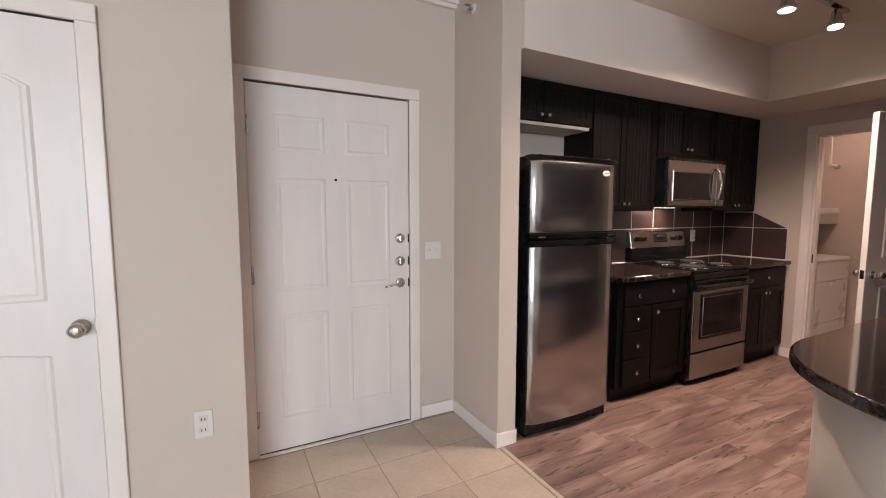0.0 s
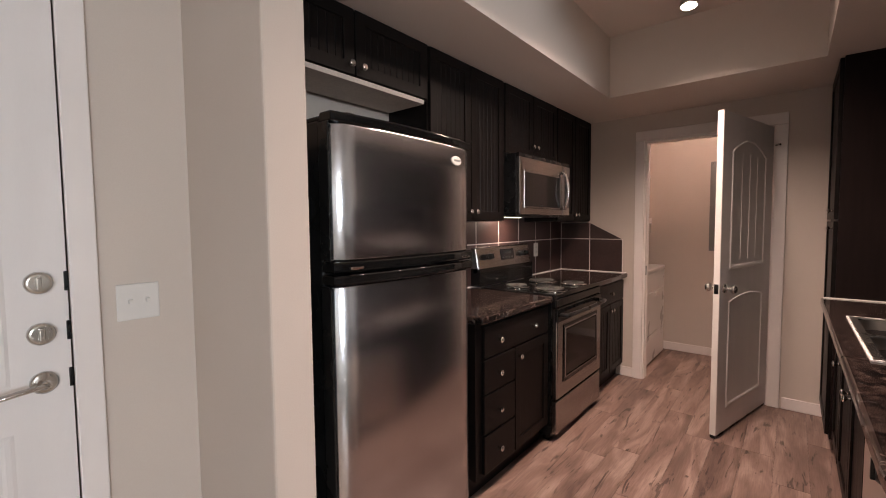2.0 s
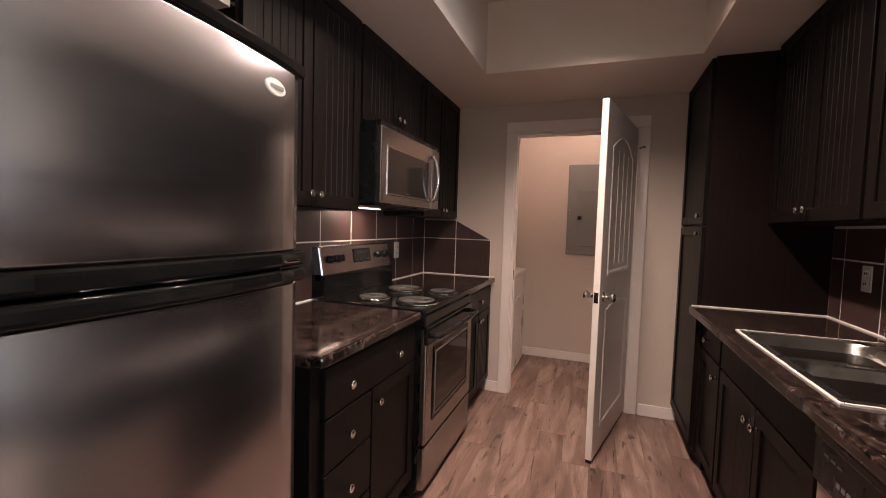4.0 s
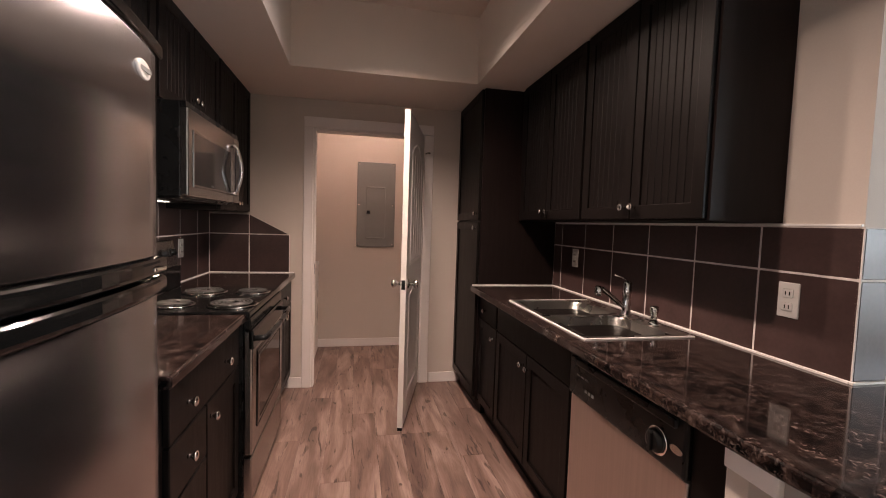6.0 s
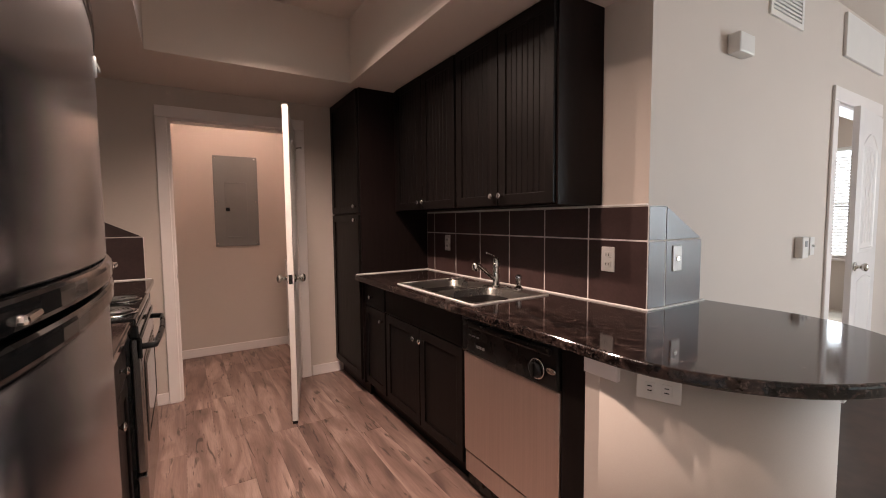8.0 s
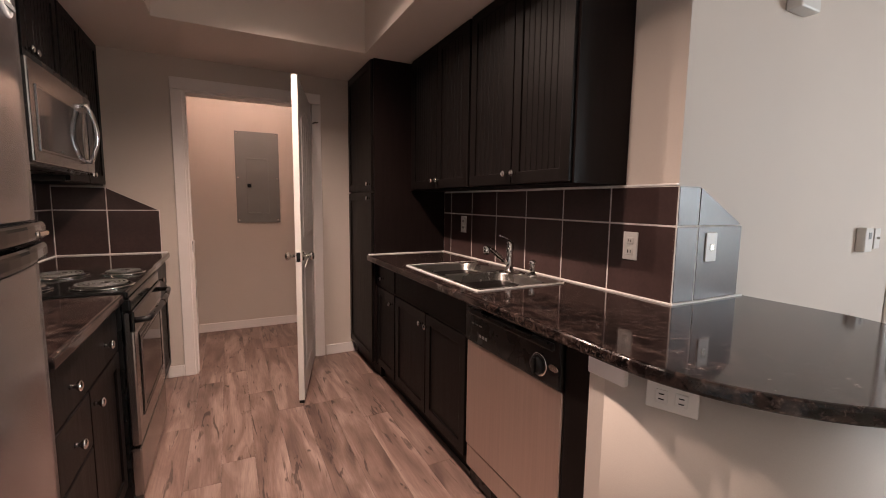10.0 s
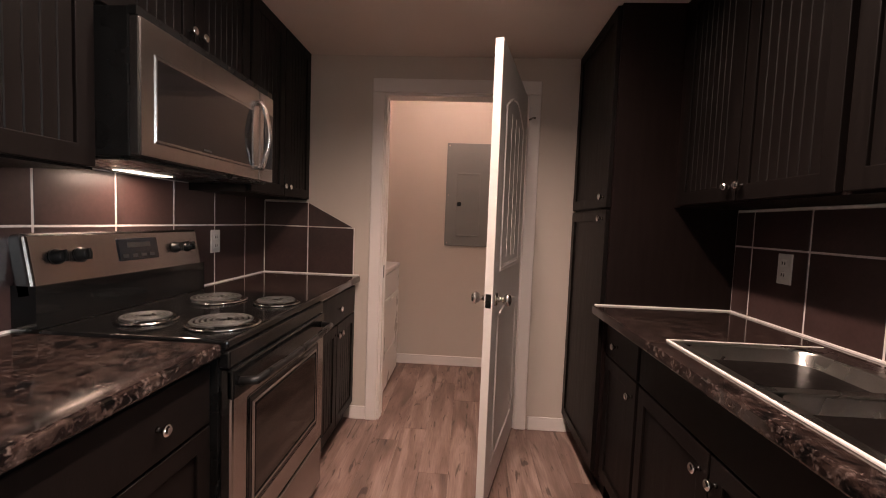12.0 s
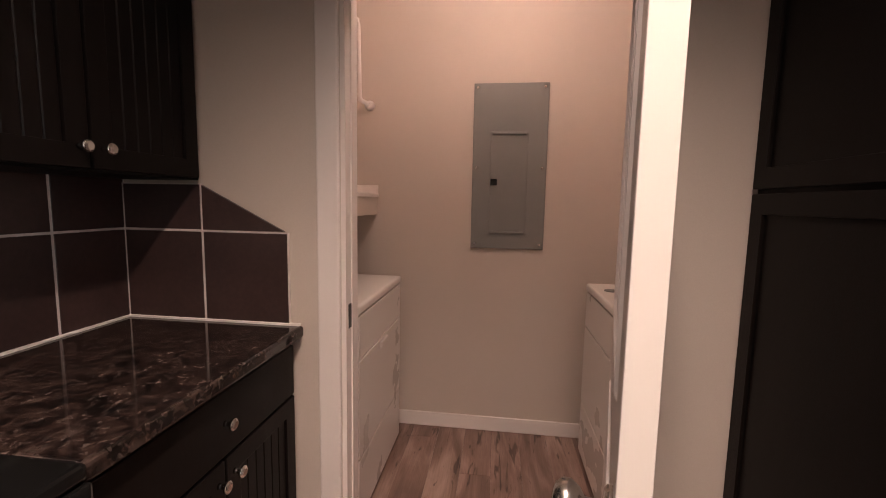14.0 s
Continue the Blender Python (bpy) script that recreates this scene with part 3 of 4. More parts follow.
def cabinet(name, x0, x1, yb, yf, z0, z1, look_dir, doors, label, group, toe=0.0, side=CAB, bead=True):
    """yb: at the wall; yf: the fronts' outer face. doors: rows of (kind, u0, u1, z0, z1, knob u, knob z), u from x0."""
    s = -1 if look_dir < 0 else 1
    r = root(name, (x0 + x1) / 2, (yb + yf) / 2, z0, label, "cabinet", group)
    inner = yf - s * 0.021
    a, b = sorted((yb, inner))
    bm = boxm(x0 + 0.001, x1 - 0.001, a, b, z0 + toe, z1)
    if toe:
        a2, b2 = sorted((yb, inner - s * 0.045))
        box(bm, x0 + 0.001, x1 - 0.001, a2, b2, z0, z0 + toe)
    part("body", bm, side, r)
    for kind, u0, u1, v0, v1, ku, kv in doors:
        if s < 0:
            m = facing(x0 + u0, inner, v0, 0)
        else:
            m = facing(x0 + u1, inner, v0, 180)
        f = front(kind, r, u1 - u0, v1 - v0, m, bead)
        if ku is not None:
            cab_knob(f, x0 + ku, yf, kv, 0 if s < 0 else 180)
    return r


UB = 1.378
G1, G2 = "stove wall cabinets", "sink wall cabinets"
DK = "dark espresso wall cabinet with beadboard doors"
UY = 2.31
cabinet("wall_cabinet", 1.50, 2.44, BACKY, UY, 1.985, SOF, -1,
        [("door", 0.01, 0.47, 1.99, 2.265, 0.44, 2.03), ("door", 0.475, 0.93, 1.99, 2.265, 0.505, 2.03)], "short dark espresso cabinet above the fridge", G1)
part("light_rail", boxm(1.502, 2.40, UY - 0.0, UY + 0.25, 1.962, 1.983), RAW, bpy.data.objects["wall_cabinet"], "unpainted pale underside rail")
cabinet("wall_cabinet", 2.44, 3.17, BACKY, UY, UB, SOF, -1,
        [("door", 0.01, 0.362, UB + 0.005, 2.265, 0.335, UB + 0.055), ("door", 0.367, 0.72, UB + 0.005, 2.265, 0.395, UB + 0.055)], DK, G1)
cabinet("wall_cabinet", 3.17, 3.955, BACKY, UY, 1.815, SOF, -1,
        [("door", 0.01, 0.39, 1.82, 2.265, 0.363, 1.900), ("door", 0.395, 0.775, 1.82, 2.265, 0.422, 1.900)], "short dark espresso cabinet above the microwave", G1)
cabinet("wall_cabinet", 3.955, FARX, BACKY, UY, UB, SOF, -1,
        [("door", 0.01, 0.355, UB + 0.005, 2.265, 0.328, UB + 0.055), ("door", 0.36, 0.715, UB + 0.005, 2.265, 0.388, UB + 0.055)], DK, G1)
BF = 2.005
near_base = cabinet("base_cabinet", 2.43, 3.185, BACKY, BF, 0, 0.88, -1,
        [("drawer", 0.05, 0.345, z0, z1, 0.175, (z0 + z1) / 2) for z0, z1 in ((0.115, 0.312), (0.317, 0.515), (0.520, 0.695))] +
        [("drawer", 0.05, 0.745, 0.70, 0.865, 0.175, 0.778), ("door", 0.35, 0.745, 0.12, 0.695, 0.378, 0.640)],
        "dark espresso base cabinet with drawers and a door", G1, toe=0.10, bead=False)
cab_knob([o for o in near_base.children if o.name.startswith("drawer")][-1], 2.43 + 0.545, BF, 0.780)
cabinet("base_cabinet", 3.955, FARX, BACKY, BF, 0, 0.88, -1,
        [("drawer", 0.01, 0.71, 0.70, 0.865, 0.36, 0.785), ("door", 0.01, 0.357, 0.12, 0.695, 0.33, 0.645), ("door", 0.362, 0.71, 0.12, 0.695, 0.39, 0.645)],
        "dark espresso base cabinet with drawer and two doors", G1, toe=0.10)
RF, RU = 0.665, 0.42
cabinet("wall_cabinet", 2.40, 3.18, RY, RU, UB, SOF, 1,
        [("door", 0.01, 0.385, UB + 0.005, 2.265, 0.355, UB + 0.055), ("door", 0.39, 0.77, UB + 0.005, 2.265, 0.42, UB + 0.055)], DK, G2, side=PANEL)
cabinet("wall_cabinet", 3.18, 4.05, RY, RU, UB, SOF, 1,
        [("door", 0.01, 0.40, UB + 0.005, 2.265, 0.37, UB + 0.055), ("door", 0.405, 0.80, UB + 0.005, 2.265, 0.435, UB + 0.055)], DK, G2, side=PANEL)
cabinet("base_cabinet", 2.745, 3.67, RY, RF, 0, 0.88, 1,
        [("drawer", 0.01, 0.915, 0.70, 0.865, None, None), ("door", 0.01, 0.447, 0.12, 0.695, 0.412, 0.632), ("door", 0.452, 0.915, 0.12, 0.695, 0.487, 0.632)],
        "dark espresso sink cabinet with two doors", G2, toe=0.10, bead=False)
cabinet("base_cabinet", 3.67, 4.05, RY, RF, 0, 0.88, 1,
        [("drawer", 0.01, 0.37, 0.70, 0.865, 0.22, 0.772), ("door", 0.01, 0.37, 0.12, 0.695, 0.04, 0.632)],
        "narrow dark espresso base cabinet with one drawer", G2, toe=0.10, bead=False)
cabinet("pantry_cabinet", 4.05, FARX, RY, 0.695, 0, SOF, 1,
        [("door", 0.01, 0.63, 0.12, 1.36, 0.05, 1.32), ("door", 0.01, 0.63, 1.37, 2.265, 0.05, 1.42)],
        "tall dark espresso pantry cabinet beside the counter", G2, toe=0.10, side=PANEL, bead=False)

# ---- worktops ----
top_l = root("countertop", 2.8, 2.3, 0.88, "dark brown speckled laminate countertop", "countertop", "worktops")
part("top", boxm(2.425, 3.187, 1.98, BACKY - 0.002, 0.881, 0.92, bevel=0.010, seg=3), COUNTER, top_l)
top_f = root("countertop", 4.3, 2.3, 0.88, "dark brown speckled laminate countertop", "countertop", "worktops")
part("top", boxm(3.953, FARX - 0.002, 1.98, BACKY - 0.002, 0.881, 0.92, bevel=0.010, seg=3), COUNTER, top_f)
SX0, SX1, SY0, SY1 = 2.66, 3.455, 0.19, 0.662
CX, CY, CR = 1.88, 0.195, 0.540
top_r = root("countertop", 3.0, 0.4, 0.88, "dark speckled laminate countertop with a rounded bar end", "countertop", "worktops")
FR = CY + CR
pen = [(SX0 + 0.02, RY + 0.002), (SX0 + 0.02, FR), (CX, FR)]
pen += [(CX + CR * math.cos(a), CY + CR * math.sin(a)) for a in (math.pi * (0.5 + i / 40) for i in range(1, 40))]
pen += [(CX, CY - CR), (LIVX - 0.001, CY - CR), (LIVX - 0.001, RY + 0.002)]
bm = prism(bmesh.new(), pen, 0.881, 0.92, bevel=0.010)
part("bar_top", bm, COUNTER, top_r)
bm = boxm(SX1 - 0.02, 4.048, RY + 0.002, FR, 0.881, 0.92, bevel=0.006)
part("end_top", bm, COUNTER, top_r)
part("front_strip", boxm(SX0 + 0.015, SX1 - 0.015, SY1 - 0.02, FR, 0.8812, 0.9199, bevel=0.006), COUNTER, top_r)
part("back_strip", boxm(SX0 + 0.015, SX1 - 0.015, RY + 0.002, SY0 + 0.02, 0.8812, 0.9199), COUNTER, top_r)

structure("trim_caulk_far", boxm(FARX - 0.018, FARX - 0.002, 1.99, BACKY - 0.012, 0.919, 0.927, bevel=0.002), CAULK, "white caulk bead along the backsplash", "caulk")
structure("trim_caulk_left", boxm(3.96, FARX - 0.018, BACKY - 0.022, BACKY - 0.009, 0.919, 0.926, bevel=0.002), CAULK, "white caulk bead along the backsplash", "caulk")
structure("trim_caulk_near", boxm(2.43, 3.18, BACKY - 0.022, BACKY - 0.009, 0.919, 0.926, bevel=0.002), CAULK, "white caulk bead along the backsplash", "caulk")
structure("trim_caulk_right", boxm(LIVX - 0.008, 4.045, RY + 0.009, RY + 0.021, 0.919, 0.927, bevel=0.002), CAULK, "white caulk bead along the backsplash", "caulk")
structure("trim_caulk_pantry", boxm(4.037, 4.049, RY + 0.02, FR - 0.01, 0.919, 0.926, bevel=0.002), CAULK, "white caulk bead along the pantry side", "caulk")
structure("trim_caulk_bar", boxm(LIVX - 0.020, LIVX - 0.009, CY - CR + 0.02, RY + 0.021, 0.919, 0.927, bevel=0.002), CAULK, "white caulk bead along the bar end", "caulk")

structure("trim_caulk_top", boxm(LIVX, 4.045, RY + 0.0005, RY + 0.012, 1.3685, 1.3765, bevel=0.002), CAULK, "pale caulk bead along the top of the tiles", "caulk")

# bar base
bar = root("bar_base", 1.8, 0.2, 0, "curved beige painted half wall carrying the bar end", "half wall", kind="structure")
BX, BY, BR = 1.945, 0.25, 0.44
pts = [(2.000, BY + BR), (BX, BY + BR)] + [(BX + BR * math.cos(a), BY + BR * math.sin(a)) for a in (math.pi * (0.5 + i / 36) for i in range(1, 36))]
pts += [(BX, BY - BR), (LIVX - 0.002, BY - BR), (LIVX - 0.002, RY - 0.004), (2.000, RY - 0.004)]
bm = prism(bmesh.new(), pts, 0, 0.88)
for fc in bm.faces:
    fc.smooth = abs(fc.normal.z) < 0.3 and fc.calc_center_median().x < BX
part("wall_panel", bm, WALL, bar)
part("cleat", boxm(1.875, 1.999, BY + BR - 0.008, BY + BR + 0.012, 0.822, 0.879, bevel=0.005), TRIM, bar, "white painted cleat under the top")


# ---- wall plates ----
def plate(name, m, label, kind="outlet", w=0.07, h=0.115, mat=PLASTIC):
    """A plate round (0, 0, 0) that looks to -y."""
    r = tagged(new(name), label, "wall plate")
    r["at"] = tuple(m.translation)
    r.matrix_basis = Matrix.Translation(m.translation)
    part("cover", boxm(-w / 2, w / 2, -0.007, 0, -h / 2, h / 2, bevel=0.003), mat, r, "", m)
    if kind == "outlet":
        for z in (-0.022, 0.022):
            bm = boxm(-0.017, 0.017, -0.010, -0.006, z - 0.014, z + 0.014, bevel=0.003)
            part("socket", bm, mat, r, "", m)
            bm = boxm(-0.008, -0.005, -0.0108, -0.009, z - 0.006, z + 0.006)
            box(bm, 0.005, 0.008, -0.0108, -0.009, z - 0.006, z + 0.006)
            part("slots", bm, BLACK, r, "", m)
    elif kind == "switch":
        for x in ((-0.023, 0.023) if w > 0.1 else (0,)):
            bm = boxm(x - 0.005, x + 0.005, -0.020, -0.006, -0.004, 0.010, bevel=0.002)
            part("toggle", bm, mat, r, "", m)
    else:
        part("jack", boxm(-0.011, 0.011, -0.011, -0.006, -0.012, 0.012, bevel=0.002), NICKEL, r, "", m)
    return r


plate("light_switch", facing(1.209, ENTY, 1.124, 0), "white double toggle switch beside the entry door", "switch", 0.115, 0.115)
plate("outlet", facing(-0.108, STEPY, 0.50, 0), "white outlet low on the beige wall")
plate("outlet", facing(4.158, BACKY - 0.008, 1.135, 0), "white outlet on the brown tile splashback", w=0.075)
plate("outlet", facing(2.351, RY + 0.009, 1.127, 180), "white outlet on the brown tile splashback")
plate("outlet", facing(3.74, RY + 0.009, 1.146, 180), "white outlet on the tile near the pantry")
plate("phone_jack", facing(LIVX - 0.009, -0.091, 1.134, -90), "white phone jack plate on the tiled wall end", "jack")
plate("light_switch", facing(LIVX, -1.638, 1.125, -90), "white toggle switch beside the bedroom door", "switch")
plate("outlet", facing(1.772, 0.6560, 0.832, 203.2) @ Matrix.Rotation(radians(90), 4, "Y"), "white sideways outlet on the bar base below the counter")

# ---- refrigerator ----
fr = root("refrigerator", 1.92, 2.265, 0, "stainless steel top-freezer refrigerator with black sides", "refrigerator")
FX0, FX1, FY = 1.565, 2.272, 1.985
part("body", boxm(FX0 + 0.004, FX1 - 0.004, FY + 0.012, 2.58, 0.03, 1.685, bevel=0.008), BLACK, fr, "black textured cabinet")
part("gasket", boxm(FX0 + 0.02, FX1 - 0.02, FY, FY + 0.012, 0.06, 1.67), BLACK, fr)


def bowed_door(name, z0, z1):
    n = 16
    pts = [(FX1, FY), (FX0, FY)]
    for i in range(n + 1):
        a = i / n
        u = 2 * a - 1
        edge = 0.018 * (max(0, abs(u) - 0.93) / 0.07) ** 2
        pts.append((FX0 + (FX1 - FX0) * a, FY - 0.050 - 0.030 * (1 - u * u) + edge))
    bm = prism(bmesh.new(), pts, z0, z1, 0.006)
    for f in bm.faces:
        f.smooth = abs(f.normal.z) < 0.3
    return part(name, bm, STEEL, fr, "brushed stainless door")


d1 = bowed_door("freezer_door", 1.250, 1.6715)
d2 = bowed_door("fridge_door", 0.085, 1.172)
for name, z0, z1, par in (("freezer_handle", 1.213, 1.249, d1), ("fridge_handle", 1.173, 1.208, d2)):
    n = 14
    pts = [(FX1 + 0.002, FY), (FX0 - 0.002, FY)]
    for i in range(n + 1):
        u = 2 * i / n - 1
        pts.append((FX0 - 0.002 + (FX1 - FX0 + 0.004) * i / n, FY - 0.058 - 0.032 * (1 - u * u)))
    part(name, prism(bmesh.new(), pts, z0, z1, 0.010), ENAMEL, par, "glossy black full-width pull")
for x in (FX0 + 0.05, FX1 - 0.09):
    part("handle_cap", boxm(x, x + 0.05, FY - 0.076, FY - 0.05, 1.222, 1.232, bevel=0.004), CHROME, fr)
for z0, z1 in ((1.25, 1.672), (0.085, 1.172)):
    part("door_trim", boxm(FX0 - 0.006, FX0, FY - 0.046, FY + 0.004, z0, z1, bevel=0.002), BLACK, fr)
part("top_cap", boxm(FX0 + 0.01, FX1 - 0.01, FY + 0.002, 2.56, 1.6855, 1.70, bevel=0.006), BLACK, fr)
pts = [(FX1 + 0.001, FY), (FX0 - 0.001, FY)] + [(FX0 - 0.001 + (FX1 - FX0 + 0.002) * i / 14, FY - 0.053 - 0.031 * (1 - (2 * i / 14 - 1) ** 2)) for i in range(15)]
part("door_cap", prism(bmesh.new(), pts, 1.672, 1.703, 0.007), ENAMEL, d1, "glossy black cap on the door's top edge")
for x in (FX0 + 0.06, FX0 + 0.30, FX1 - 0.10):
    part("hinge_cap", boxm(x, x + 0.03, FY - 0.055, FY - 0.03, 1.7025, 1.708, bevel=0.003), CHROME, fr)
part("badge", lathe(bmesh.new(), ((0.036, 0), (0.036, 0.003), (0.032, 0.005)), Matrix.Translation((FX1 - 0.118, FY - 0.0655, 1.615)) @ Matrix.Rotation(radians(7), 4, "Z") @ OUT @ Matrix.Diagonal((1, 0.5, 1, 1)), 28), PLASTIC, fr, "pale oval badge")
part("badge_bar", boxm(FX1 - 0.140, FX1 - 0.098, FY - 0.0735, FY - 0.0690, 1.611, 1.619), GREYM, fr)
part("kick_grille", boxm(FX0 + 0.01, FX1 - 0.01, FY - 0.02, FY + 0.05, 0.0, 0.078, bevel=0.004), BLACK, fr)

# ---- range ----
st = root("stove", 3.57, 2.3, 0, "stainless and black electric coil range", "stove")
TX0, TX1, TY = 3.19, 3.95, 1.955
part("body", boxm(TX0, TX1, TY + 0.04, 2.60, 0.03, 0.895), BLACK, st)
bm = boxm(TX0 - 0.001, TX1 + 0.001, TY + 0.012, 2.52, 0.896, 0.927, bevel=0.010, seg=3)
cook = part("cooktop", bm, ENAMEL, st, "glossy black cooktop")
for bx, by, br in ((3.36, 2.080, 0.096), (3.36, 2.330, 0.074), (3.715, 2.070, 0.074), (3.715, 2.315, 0.096)):
    b = part("burner", lathe(bmesh.new(), ((br + 0.013, 0), (br + 0.015, 0.005), (br + 0.008, 0.007), (br + 0.001, 0.002), (0.02, 0.001)), Matrix.Translation((bx, by, 0.927)), 32), CHROME, cook, "chrome drip ring")
    pts = []
    turns = 4.6
    for i in range(int(turns * 26)):
        a = i / 26 * 2 * math.pi
        r = 0.020 + (br - 0.022) * (i / (turns * 26))
        pts.append((bx + r * math.cos(a), by + r * math.sin(a), 0.940))
    part("coil", tube(bmesh.new(), pts, 0.0062, 7, 0.7), COIL, cook, "dark spiral heating coil")
    bm = boxm(bx - br, bx + br, by - 0.002, by + 0.002, 0.930, 0.935)
    box(bm, bx - 0.002, bx + 0.002, by - br, by + br, 0.930, 0.9355)
    part("coil_support", bm, CHROME, cook)
part("front_lip", boxm(TX0, TX1, TY + 0.006, TY + 0.04, 0.845, 0.896, bevel=0.006), ENAMEL, st)
od = part("oven_door", boxm(TX0 + 0.004, TX1 - 0.004, TY, TY + 0.038, 0.275, 0.842, bevel=0.008), STEEL_V, st, "brushed steel oven door")
part("door_head", boxm(TX0 + 0.004, TX1 - 0.004, TY - 0.003, TY + 0.02, 0.755, 0.843, bevel=0.006), ENAMEL, od, "black door head")
part("window_surround", boxm(TX0 + 0.085, TX1 - 0.085, TY - 0.003, TY + 0.01, 0.365, 0.735, bevel=0.012), ENAMEL, od)
part("oven_glass", boxm(TX0 + 0.12, TX1 - 0.12, TY - 0.006, TY, 0.40, 0.70, bevel=0.008), DARKGLASS, od, "dark oven window")
ring_bm = ring(bmesh.new(), [(TX0 + 0.11, 0.39), (TX1 - 0.11, 0.39), (TX1 - 0.11, 0.71), (TX0 + 0.11, 0.71)], 0.010, 0.005, Matrix.Translation((0, TY - 0.003, 0)))
part("window_rim", ring_bm, STEEL_V, od)
pts = [(TX0 + 0.04, TY, 0.800)] + [(TX0 + 0.05 + (TX1 - TX0 - 0.10) * i / 12, TY - 0.046 - 0.012 * math.sin(math.pi * i / 12), 0.800) for i in range(13)] + [(TX1 - 0.04, TY, 0.800)]
part("handle", tube(bmesh.new(), pts, 0.012, 10, 1.1), BLACK, od, "black bar handle")
part("drawer_panel", boxm(TX0 + 0.004, TX1 - 0.004, TY + 0.002, TY + 0.04, 0.055, 0.262, bevel=0.006), STEEL_V, st, "brushed steel storage drawer")
part("toe", boxm(TX0 + 0.02, TX1 - 0.02, TY + 0.06, TY + 0.1, 0, 0.055), BLACK, st)
# sloping back guard
TI = Matrix.Translation((0, 2.515, 0.93)) @ Matrix.Rotation(radians(-10), 4, "X")
part("back_riser", boxm(TX0, TX1, 2.522, 2.598, 0.927, 1.05), ENAMEL, st)
bg = part("control_panel", boxm(TX0, TX1, -0.002, 0.055, 0.085, 0.275, bevel=0.012, seg=3), STEEL_V, st, "stainless back guard with controls", TI)
part("lower_band", boxm(TX0 + 0.01, TX1 - 0.01, -0.006, 0.0, 0.100, 0.112, bevel=0.003), CHROME, bg, "", TI)
part("display", boxm(3.50, 3.69, -0.006, 0, 0.165, 0.245, bevel=0.003), DISPLAY, bg, "dark clock display", TI)
bm = boxm(3.54, 3.65, -0.0075, -0.005, 0.212, 0.230)
for k in range(4):
    box(bm, 3.515 + k * 0.042, 3.540 + k * 0.042, -0.0075, -0.005, 0.176, 0.188)
part("display_marks", bm, COIL, bg, "", TI)
for kx in (3.275, 3.355, 3.79, 3.868):
    bm = lathe(bmesh.new(), ((0.024, 0), (0.024, 0.006), (0.019, 0.010), (0.017, 0.028), (0.012, 0.030)), seg=20)
    box(bm, -0.005, 0.005, -0.018, 0.018, 0.026, 0.036, bevel=0.002)
    part("dial", bm, BLACK, bg, "black control dial", TI @ Matrix.Translation((kx, -0.002, 0.20)) @ OUT)

# ---- microwave ----
mw = root("microwave", 3.56, 2.4, 1.415, "stainless over-range microwave above the stove", "microwave")
MX0, MX1, MY, MZ0, MZ1 = 3.178, 3.952, 2.205, 1.418, 1.812
part("body", boxm(MX0, MX1, MY + 0.03, 2.60, MZ0, MZ1, bevel=0.004), BLACK, mw)
part("vent_strip", boxm(MX0, MX1, MY + 0.008, MY + 0.03, MZ1 - 0.022, MZ1), BLACK, mw)
md = part("door", boxm(MX0, MX1 - 0.125, MY, MY + 0.032, MZ0 + 0.004, MZ1 - 0.024, bevel=0.006), STEEL_V, mw, "brushed steel door")
part("window_rim", ring(bmesh.new(), [(3.230, 1.463), (3.776, 1.463), (3.776, 1.706), (3.230, 1.706)], 0.014, 0.004, Matrix.Translation((0, MY, 0))), STEEL_V, md)
part("glass", boxm(3.240, 3.766, MY - 0.002, MY + 0.01, 1.473, 1.696, bevel=0.001), DARKGLASS, md, "dark door glass")
part("brand_bar", boxm(3.45, 3.49, MY - 0.0035, MY - 0.001, 1.480, 1.486), COIL, md)
mc = part("control_column", boxm(MX1 - 0.123, MX1, MY, MY + 0.032, MZ0 + 0.004, MZ1 - 0.024, bevel=0.006), STEEL_V, mw, "brushed steel control column")
part("keypad", boxm(MX1 - 0.085, MX1 - 0.012, MY - 0.003, MY + 0.005, MZ0 + 0.06, MZ1 - 0.10, bevel=0.001), DISPLAY, mc, "dark keypad")
pts = [(MX1 - 0.140, MY, MZ0 + 0.055)] + [(MX1 - 0.140, MY - 0.018 - 0.030 * math.sin(math.pi * i / 10), MZ0 + 0.05 + 0.27 * i / 10) for i in range(11)] + [(MX1 - 0.140, MY, MZ0 + 0.315)]
part("handle", tube(bmesh.new(), pts, 0.011, 10, 1.0), CHROME, md, "curved chrome handle")
part("under_plate", boxm(MX0 + 0.01, MX1 - 0.01, MY + 0.035, 2.58, MZ0 - 0.008, MZ0 - 0.0005, bevel=0.002), BLACK, mw)
part("lamp_lens", boxm(3.46, 3.67, 2.47, 2.53, MZ0 - 0.011, MZ0 - 0.0085), DIFF, mw, "lit cooktop lamp lens")

# ---- dishwasher ----
dw = root("dishwasher", 2.43, 0.4, 0, "stainless dishwasher with a black control strip", "dishwasher")
WX0, WX1, WY = 2.130, 2.742, 0.665
part("body", boxm(WX0, WX1, 0.13, WY - 0.03, 0.02, 0.876), BLACK, dw)
part("door_panel", boxm(WX0 + 0.004, WX1 - 0.004, WY - 0.03, WY, 0.205, 0.690, bevel=0.005), DWSTEEL, dw, "brushed steel door panel")
cp = part("control_strip", boxm(WX0 + 0.002, WX1 - 0.002, WY - 0.03, WY + 0.012, 0.694, 0.868, bevel=0.010), BLACK, dw, "black control strip")
part("pull_lip", boxm(WX0 + 0.03, WX1 - 0.03, WY + 0.010, WY + 0.026, 0.822, 0.850, bevel=0.007), BLACK, cp)
DM = facing(2.235, WY + 0.012, 0.755, 180)
